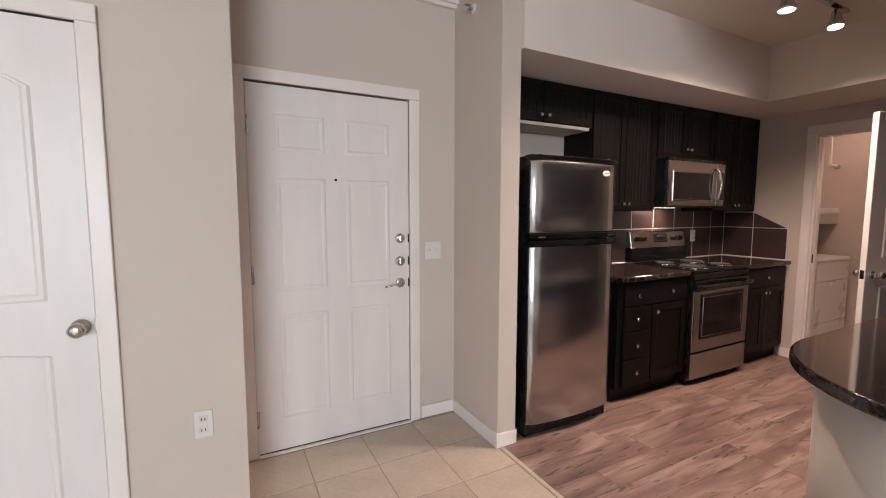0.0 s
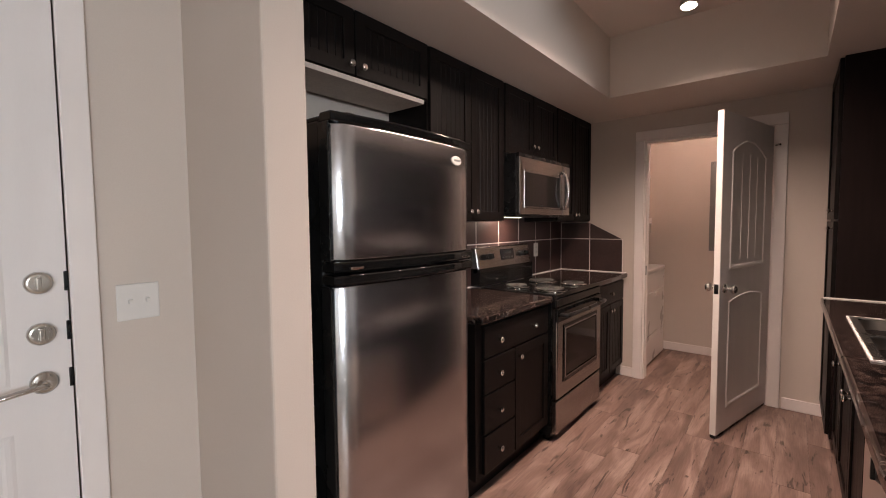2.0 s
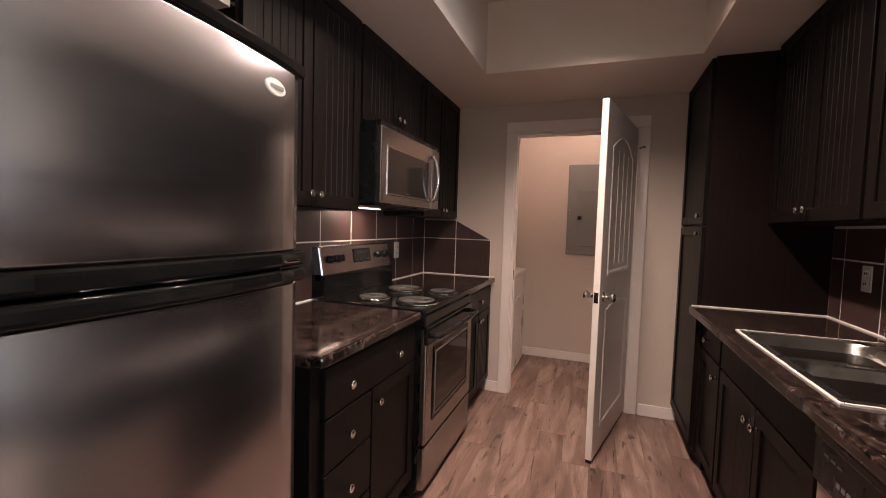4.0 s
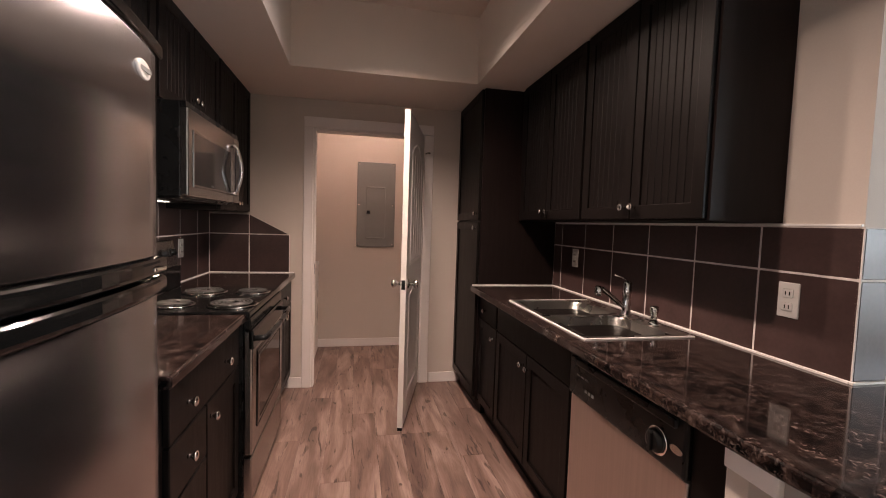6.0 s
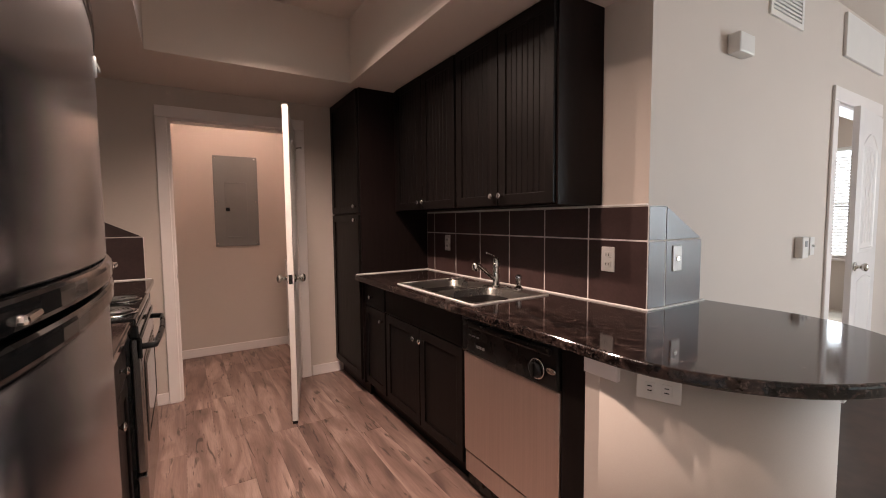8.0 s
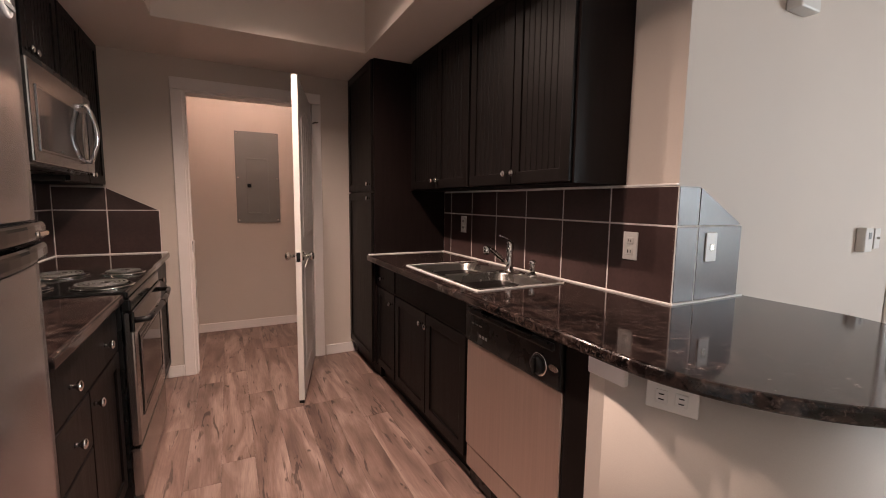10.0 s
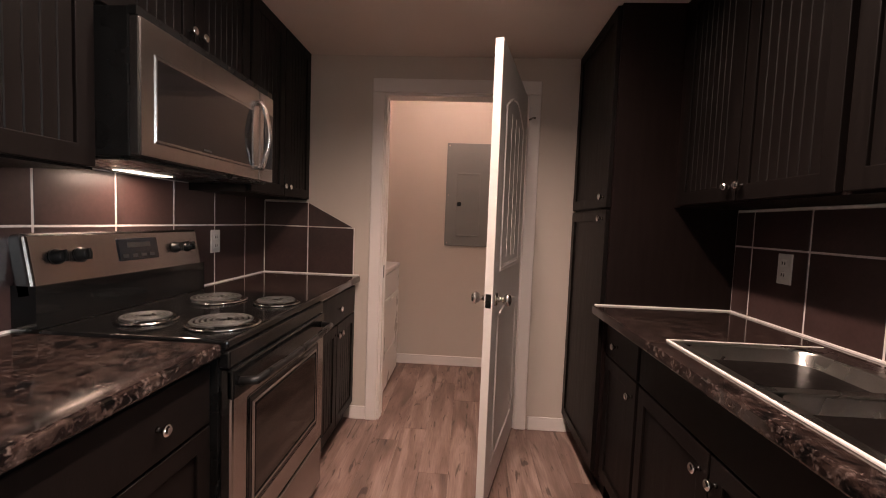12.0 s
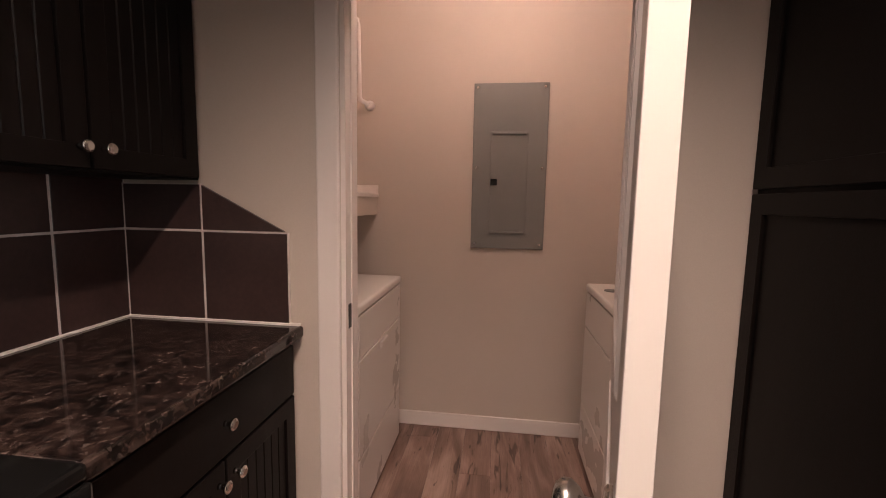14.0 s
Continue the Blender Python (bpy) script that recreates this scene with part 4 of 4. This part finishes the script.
bm = lathe(bmesh.new(), ((0.040, 0), (0.040, 0.003), (0.036, 0.004)), seg=28)
part("dial_ring", bm, CHROME, cp, "silver dial ring", DM @ OUT)
bm = lathe(bmesh.new(), ((0.033, 0), (0.033, 0.008), (0.027, 0.016), (0.02, 0.018)), seg=24)
box(bm, -0.006, 0.006, -0.026, 0.026, 0.015, 0.026, bevel=0.002)
part("dial", bm, BLACK, cp, "black cycle dial", DM @ Matrix.Translation((0, -0.003, 0)) @ OUT)
part("badge", lathe(bmesh.new(), ((0.024, 0), (0.024, 0.002), (0.021, 0.003)), facing(2.165, WY + 0.012, 0.765, 180) @ OUT @ Matrix.Diagonal((1, 0.5, 1, 1)), 20), NICKEL, cp, "silver oval badge")
for k in range(3):
    part("button", boxm(2.56 + k * 0.022, 2.575 + k * 0.022, WY + 0.0115, WY + 0.0135, 0.735, 0.747), GREYM, cp)
    part("mark", boxm(2.60 + k * 0.03, 2.62 + k * 0.03, WY + 0.0115, WY + 0.0135, 0.78, 0.786), GREYM, cp)
part("lower_panel", boxm(WX0 + 0.004, WX1 - 0.004, WY - 0.035, WY - 0.006, 0.095, 0.196, bevel=0.004), DWSTEEL, dw, "brushed steel lower panel")
part("toe", boxm(WX0, WX1, WY - 0.09, WY - 0.06, 0.0, 0.09), BLACK, dw)
thing("end_panel", boxm(2.0025, 2.128, 0.13, WY - 0.004, 0, 0.879, bevel=0.002), CAB, "dark espresso end panel beside the dishwasher", "cabinet panel")

# ---- sink ----
sk = root("sink", 3.05, 0.43, 0.92, "double-bowl stainless sink set in the counter", "sink")


def bowl(x0, x1, y0, y1, depth):
    t = bmesh.new()
    loops = []
    for k, (ins, z) in enumerate(((0, 0.922), (0.006, 0.915), (0.014, 0.922 - depth * 0.85), (0.04, 0.922 - depth), (0.12, 0.922 - depth - 0.004))):
        vs = []
        rad = 0.06
        for cx, cy, a0 in ((x1, y1, 0), (x0, y1, 90), (x0, y0, 180), (x1, y0, 270)):
            sx, sy = (-1 if cx == x1 else 1), (-1 if cy == y1 else 1)
            for i in range(5):
                a = radians(a0 + i * 22.5)
                r = max(0.01, rad - ins * 0.4)
                vs.append(t.verts.new((cx + sx * (ins + r) + r * math.cos(a), cy + sy * (ins + r) + r * math.sin(a), z)))
        loops.append(vs)
    for a, b in zip(loops, loops[1:]):
        for i in range(len(a)):
            j = (i + 1) % len(a)
            t.faces.new((a[i], a[j], b[j], b[i])).smooth = True
    t.faces.new(loops[-1])
    bmesh.ops.recalc_face_normals(t, faces=t.faces)
    for f in t.faces:
        f.normal_flip()
    return t


mid = (SX0 + SX1) / 2
part("bowl", bowl(SX0 + 0.025, mid - 0.012, SY0 + 0.075, SY1 - 0.025, 0.17), SINKM, sk)
part("bowl", bowl(mid + 0.012, SX1 - 0.025, SY0 + 0.075, SY1 - 0.025, 0.17), SINKM, sk)
bm = boxm(SX0, SX1, SY0, SY0 + 0.077, 0.9202, 0.9255, bevel=0.002)
box(bm, SX0, SX1, SY1 - 0.027, SY1, 0.9202, 0.9255, bevel=0.002)
box(bm, SX0, SX0 + 0.027, SY0 + 0.077, SY1 - 0.027, 0.9202, 0.9255)
box(bm, SX1 - 0.027, SX1, SY0 + 0.077, SY1 - 0.027, 0.9202, 0.9255)
box(bm, mid - 0.014, mid + 0.014, SY0 + 0.077, SY1 - 0.027, 0.9202, 0.9255)
part("rim", bm, SINKM, sk, "polished flat rim")
bm = boxm(SX0 - 0.008, SX1 + 0.008, SY1, SY1 + 0.008, 0.919, 0.926, bevel=0.002)
box(bm, SX0 - 0.008, SX0, SY0, SY1, 0.919, 0.926)
box(bm, SX1, SX1 + 0.008, SY0, SY1, 0.919, 0.926)
part("caulk_bead", bm, CAULK, sk, "white caulk bead round the rim")
for x in ((SX0 + mid) / 2, (SX1 + mid) / 2):
    part("drain", lathe(bmesh.new(), ((0.04, 0), (0.04, 0.003), (0.03, 0.004), (0.012, 0.001)), Matrix.Translation((x, 0.44, 0.749)), 20), CHROME, sk)
fc = root("faucet", 3.03, 0.235, 0.925, "chrome single-lever kitchen faucet behind the sink", "faucet")
part("base", lathe(bmesh.new(), ((0.028, 0.9255), (0.028, 0.932), (0.020, 0.937), (0.019, 1.02), (0.021, 1.03), (0.020, 1.085), (0.012, 1.095)), Matrix.Translation((3.03, 0.235, 0))), CHROME, fc)
part("spout", tube(bmesh.new(), [(3.03, 0.245, 0.968), (3.027, 0.280, 0.990), (3.020, 0.335, 1.030), (3.014, 0.372, 1.055), (3.012, 0.392, 1.060)], 0.0125, 12), CHROME, fc)
part("spray_head", lathe(bmesh.new(), ((0.015, 0), (0.019, 0.012), (0.019, 0.038), (0.011, 0.046)), Matrix.Translation((3.011, 0.398, 1.028))), CHROME, fc)
part("lever", tube(bmesh.new(), [(3.03, 0.235, 1.09), (3.032, 0.255, 1.108), (3.034, 0.300, 1.122)], 0.007, 8, 0.6), CHROME, fc)
sp = root("sprayer", 2.835, 0.235, 0.925, "chrome side sprayer in the sink deck", "sprayer")
part("collar", lathe(bmesh.new(), ((0.024, 0.9255), (0.024, 0.935), (0.017, 0.945)), Matrix.Translation((2.835, 0.235, 0))), CHROME, sp)
part("spray_head", lathe(bmesh.new(), ((0.014, 0.945), (0.013, 0.97), (0.019, 0.995), (0.017, 1.008), (0.008, 1.012)), Matrix.Translation((2.835, 0.235, 0))), CHROME, sp)
thing("deck_cap", lathe(bmesh.new(), ((0.018, 0.9255), (0.018, 0.932), (0.010, 0.937)), Matrix.Translation((2.92, 0.235, 0))), CHROME, "small chrome cap on the sink deck", "sink cap")

# ---- track light ----
tk = root("track_light", 3.0, 1.36, H, "ceiling track light with three lit spot heads", "track light")
part("rail", boxm(2.30, 3.70, 1.345, 1.375, H - 0.022, H - 0.001, bevel=0.003), NICKEL, tk)
part("canopy", lathe(bmesh.new(), ((0.06, 0), (0.06, 0.02), (0.04, 0.03)), Matrix.Translation((3.0, 1.36, H - 0.032))), NICKEL, tk)
for (hx, hy, hz), aim in zip(TRACK_HEADS, AIMS):
    tilt = look((hx, hy, hz), aim)
    hd = part("spot_head", lathe(bmesh.new(), ((0.022, 0.055), (0.026, 0.05), (0.030, 0.0), (0.044, -0.03), (0.046, -0.05), (0.042, -0.052)), tilt, 24), NICKEL, tk, "brushed metal spot head")
    part("lamp_face", lathe(bmesh.new(), ((0.036, -0.056), (0.040, -0.0535)), tilt, 24), BULB, hd, "bright lamp face")
    part("stem", tube(bmesh.new(), [(hx, hy, hz + 0.03), (hx, 1.36, hz + 0.07), (hx, 1.36, H - 0.02)], 0.007), NICKEL, hd)
    part("knuckle", tube(bmesh.new(), [(hx - 0.05, hy, hz + 0.075), (hx + 0.05, hy, hz + 0.075)], 0.012), BLACK, hd)

# sprinkler and living room wall devices
sr = root("sprinkler", 1.37, 2.25, 2.57, "small sidewall sprinkler on the wing wall", "sprinkler")
part("escutcheon", lathe(bmesh.new(), ((0.030, 0), (0.028, 0.006), (0.012, 0.010)), facing(1.37, 2.25, 2.572, -90) @ OUT), TRIM, sr)
part("head", lathe(bmesh.new(), ((0.010, 0.008), (0.008, 0.04), (0.016, 0.042), (0.016, 0.046)), facing(1.37, 2.25, 2.572, -90) @ OUT), NICKEL, sr)
part("deflector", boxm(1.305, 1.345, 2.238, 2.262, 2.586, 2.589), NICKEL, sr)
ch = root("door_chime", LIVX, -0.6, 2.2, "white door chime box high on the wall", "door chime")
part("box", boxm(LIVX - 0.06, LIVX, -0.64, -0.49, 2.10, 2.195, bevel=0.008), PLASTIC, ch)
vt = root("wall_vent", LIVX, -1.12, 2.5, "white louvred air vent near the ceiling", "air vent")
bm = boxm(LIVX - 0.012, LIVX, -1.335, -0.912, 2.39, 2.42)
box(bm, LIVX - 0.012, LIVX, -1.335, -0.912, 2.60, 2.63)
box(bm, LIVX - 0.012, LIVX, -0.94, -0.912, 2.42, 2.60)
box(bm, LIVX - 0.012, LIVX, -1.335, -1.307, 2.42, 2.60)
part("frame", bm, PLASTIC, vt)
for k in range(8):
    z = 2.43 + k * 0.0215
    part("slat", boxm(LIVX - 0.010, LIVX - 0.002, -1.307, -0.94, z, z + 0.012), PLASTIC, vt)
part("backing", boxm(LIVX - 0.002, LIVX, -1.307, -0.94, 2.42, 2.60), GREYM, vt)
th = root("thermostat", LIVX, -1.43, 1.13, "white wall thermostat beside the bedroom door", "thermostat")
part("case", boxm(LIVX - 0.042, LIVX, -1.475, -1.385, 1.06, 1.19, bevel=0.006), PLASTIC, th)
part("screen", boxm(LIVX - 0.044, LIVX - 0.040, -1.445, -1.415, 1.13, 1.165), GREYM, th)
ap = root("access_cover", LIVX, -2.4, 2.38, "flat white cover plate above the bedroom door", "access panel")
part("cover", boxm(LIVX - 0.02, LIVX, -2.80, -2.005, 2.376, 2.66, bevel=0.004), PLASTIC, ap)

# ---- laundry closet ----
def laundry_machine(name, x0, x1, yf, yb, label, drop):
    s = 1 if yf < yb else -1
    r = root(name, (x0 + x1) / 2, (yf + yb) / 2, 0, label, name)
    a, b = sorted((yf + s * 0.012, yb))
    part("body", boxm(x0, x1, a, b, 0.02, 0.885, bevel=0.003), APPL, r)
    a, b = sorted((yf - s * 0.004, yb))
    part("lid", boxm(x0 - 0.004, x1 + 0.004, a, b, 0.886, 0.925, bevel=0.012, seg=3), APPL, r)
    a, b = sorted((yf, yf + s * 0.0115))
    fp = part("front_panel", boxm(x0 + 0.004, x1 - 0.004, a, b, 0.30, 0.70, bevel=0.003), APPL, r)
    part("lower_panel", boxm(x0 + 0.004, x1 - 0.004, a, b, 0.03, 0.293, bevel=0.005), APPL, r)
    part("upper_panel", boxm(x0 + 0.004, x1 - 0.004, a, b, 0.707, 0.882, bevel=0.005), APPL, r)
    xm = (x0 + x1) / 2
    a, b = sorted((yf - s * 0.012, yf))
    if drop:
        part("handle", boxm(xm - 0.055, xm + 0.055, a, b, 0.655, 0.69, bevel=0.008), APPL, fp)
    a, b = sorted((yb - s * 0.14, yb))
    part("control_console", prism(bmesh.new(), [(a, 0.9255), (b, 0.9255), (b, 1.07), ((a + b) / 2, 1.07)] if s > 0 else [(a, 0.9255), (b, 0.9255), ((a + b) / 2, 1.07), (a, 1.07)],
                                  x0 + 0.005, x1 - 0.005, 0.004, Matrix(((0, 0, 1, 0), (1, 0, 0, 0), (0, 1, 0, 0), (0, 0, 0, 1)))), APPL, r)
    return r


laundry_machine("dryer", 4.945, 5.635, 1.885, 2.58, "white clothes dryer against the laundry wall", True)
laundry_machine("washing_machine", 4.95, 5.64, 0.91, 0.22, "white washing machine with a top lid", False)
thing("lid_dial", lathe(bmesh.new(), ((0.03, 0.9255), (0.03, 0.93), (0.02, 0.932)), Matrix.Translation((5.45, 0.84, 0))), GREYM, "dark mark on the washer lid", "washer control")
lg = root("laundry_ledge", 5.3, 2.3, 1.25, "boxed wall ledge with white shelf board", "ledge", kind="structure")
part("ledge_box", boxm(4.802, 5.798, 2.062, BACKY - 0.001, 1.248, 1.345), WALL, lg)
part("shelf_board", boxm(4.802, 5.798, 2.052, BACKY - 0.001, 1.3455, 1.365, bevel=0.003), TRIM, lg)
part("end_lip", boxm(5.775, 5.798, 2.055, 2.60, 1.3655, 1.412, bevel=0.003), TRIM, lg)
pp = root("closet_rod", 5.8, 2.1, 1.85, "white bent rod fixed to the laundry wall", "closet rod")
part("flange", lathe(bmesh.new(), ((0.028, 0), (0.028, 0.008), (0.020, 0.03), (0.012, 0.034)), facing(5.80, 2.105, 1.853, -90) @ OUT), TRIM, pp)
part("rod", tube(bmesh.new(), [(5.78, 2.105, 1.853), (5.75, 2.122, 1.862), (5.725, 2.136, 1.870), (5.72, 2.138, 1.885), (5.72, 2.146, 2.26), (5.72, 2.150, 2.282), (5.72, 2.172, 2.292), (5.72, 2.60, 2.295)], 0.0125), TRIM, pp)
ep = root("breaker_panel", 5.8, 1.32, 1.08, "grey electrical breaker panel on the laundry wall", "breaker panel")
part("cover", boxm(5.785, 5.80, 1.123, 1.521, 1.073, 1.962, bevel=0.003), GREYM, ep)
hatch = part("hatch", boxm(5.781, 5.786, 1.225, 1.425, 1.16, 1.71, bevel=0.002), GREYM, ep)
for z in (1.165, 1.698):
    part("finger_lip", boxm(5.772, 5.781, 1.235, 1.415, z - 0.006, z + 0.006, bevel=0.003), GREYM, hatch)
part("latch", boxm(5.774, 5.781, 1.385, 1.42, 1.42, 1.455, bevel=0.002), BLACK, hatch, "dark latch")
for y in (1.145, 1.50):
    for z in (1.10, 1.515, 1.94):
        part("screw", lathe(bmesh.new(), ((0.008, 0), (0.008, 0.002), (0.004, 0.004)), facing(5.785, y, z, -90) @ OUT, 10), CHROME, ep)
cl = root("ceiling_light", 4.98, 1.36, H, "round flush ceiling light in the laundry closet", "ceiling light")
part("base", lathe(bmesh.new(), ((0.15, H - 0.025), (0.15, H - 0.001)), Matrix.Translation((4.98, 1.36, 0)), 28), TRIM, cl)
part("diffuser", lathe(bmesh.new(), ((0.03, H - 0.095), (0.09, H - 0.085), (0.13, H - 0.06), (0.14, H - 0.026)), Matrix.Translation((4.98, 1.36, 0)), 28), DIFF, cl, "lit glass diffuser")


# ---- wall tiles ----
def tile_mesh(w, h):
    bm = boxm(-w / 2, w / 2, -0.004, 0.004, -h / 2, h / 2, bevel=0.0015, seg=1)
    me = bpy.data.meshes.new("tile")
    bm.to_mesh(me)
    bm.free()
    me.materials.append(TILE)
    return me


TILES = {}


def wall_tile(parent, m, w, h):
    key = (round(w, 3), round(h, 3))
    if key not in TILES:
        TILES[key] = tile_mesh(*key)
    ob = new("tile", TILES[key])
    ob.parent = parent
    ob.matrix_basis = m


def splash(name, length, m, cuts, label, z0=0.921, zm=1.217, z1=1.368, cutoff=None):
    """Tiles on a wall that looks to -y in the frame m; cuts: the joints' places along x from 0 to length."""
    wallpart = structure(name, boxm(0, length, -0.0092, 0.0, z0, z1 if cutoff is None else zm), GROUT, label, "backsplash")
    wallpart.data.transform(m)
    g = 0.0034
    for a, b in zip(cuts, cuts[1:]):
        wall_tile(wallpart, m @ Matrix.Translation(((a + b) / 2, -0.0065, (z0 + zm) / 2)), b - a - 2 * g, zm - z0 - 2 * g)
        if cutoff is None or b <= cutoff + 1e-6:
            wall_tile(wallpart, m @ Matrix.Translation(((a + b) / 2, -0.0065, (zm + z1) / 2)), b - a - 2 * g, z1 - zm - 2 * g)
    if cutoff is not None:
        gr = part("grout_bed", boxm(0, cutoff, -0.0092, 0.0, zm, z1), GROUT, wallpart, "", m)
        tri = prism(bmesh.new(), [(cutoff + g, zm + g), (length - 0.012, zm + g), (cutoff + g, z1 - 0.006)], 0.0, 0.0105, 0,
                    Matrix(((1, 0, 0, 0), (0, 0, -1, 0), (0, 1, 0, 0), (0, 0, 0, 1))))
        part("tile", tri, TILE, wallpart, "dark tile cut to a slope", m)
    return wallpart


cuts = [0.0] + [x - 2.43 for x in (2.667, 2.962, 3.258, 3.554, 3.858, 4.157, 4.451)] + [FARX - 2.43]
splash("wall_tiles_stove", FARX - 2.43, facing(2.43, BACKY, 0, 0), cuts, "dark brown tile splashback with pale grout", z1=1.412)
splash("wall_tiles_far", BACKY - 2.025, facing(FARX, BACKY, 0, -90), [0.012, 0.292, BACKY - 2.025], "dark brown tile splashback with pale grout", cutoff=0.292)
cuts = [0.0, 0.115] + [4.05 - x for x in (3.635, 3.342, 3.049, 2.757, 2.466)] + [4.05 - LIVX + 0.010]
splash("wall_tiles_sink", 4.05 - LIVX, facing(4.05, RY, 0, 180), cuts, "dark brown tile splashback with pale grout")
splash("wall_tiles_end", RY + 0.31, facing(LIVX, RY + 0.0105, 0, -90), [0.0, 0.128, RY + 0.31], "dark brown tiles on the wall end", cutoff=0.128)

# ---- floors ----
planks = structure("floor_planks", boxm(1.39, 5.80, RY, BACKY, -0.0135, -0.006), UNDER, "worn brown wood-look vinyl plank floor", "plank floor")
PW, PL = 0.152, 1.22
pm = {}


def plank_mesh(w, length):
    key = (round(w, 3), round(length, 3))
    if key not in pm:
        bm = boxm(-length / 2 + 0.0004, length / 2 - 0.0004, -w / 2 + 0.0004, w / 2 - 0.0004, -0.006, 0, bevel=0.0008, seg=1)
        me = bpy.data.meshes.new("plank")
        bm.to_mesh(me)
        bm.free()
        me.materials.append(WOOD)
        pm[key] = me
    return pm[key]


rng = random.Random(4)
y, row = -0.15, 0
while y < BACKY:
    off = rng.choice((0.0, 0.3, 0.6, 0.9, 0.45, 0.75))
    x = 1.392 - off
    while x < 5.80:
        a, b = max(x, 1.392), min(x + PL, 5.80)
        if b - a > 0.03:
            ob = new("plank", plank_mesh(PW, b - a))
            ob.parent = planks
            ob.location = ((a + b) / 2, y + PW / 2, 0)
        x += PL
    y += PW
    row += 1

tiles = structure("floor_tiles", boxm(-4.5, 1.378, 0.07, ENTY, -0.0135, -0.0015), FGROUT, "large beige ceramic floor tiles by the entry", "tile floor")
TS = 0.339
bm = boxm(-TS / 2 + 0.003, TS / 2 - 0.003, -TS / 2 + 0.003, TS / 2 - 0.003, -0.006, 0, bevel=0.0015, seg=1)
tme = bpy.data.meshes.new("tile")
bm.to_mesh(tme)
bm.free()
tme.materials.append(FTILE)
for i in range(-1, 15):
    for j in range(-1, 6):
        ob = new("tile", tme)
        ob.parent = tiles
        ob.location = (1.037 - TS / 2 - i * TS, 2.107 - TS / 2 - j * TS, 0)
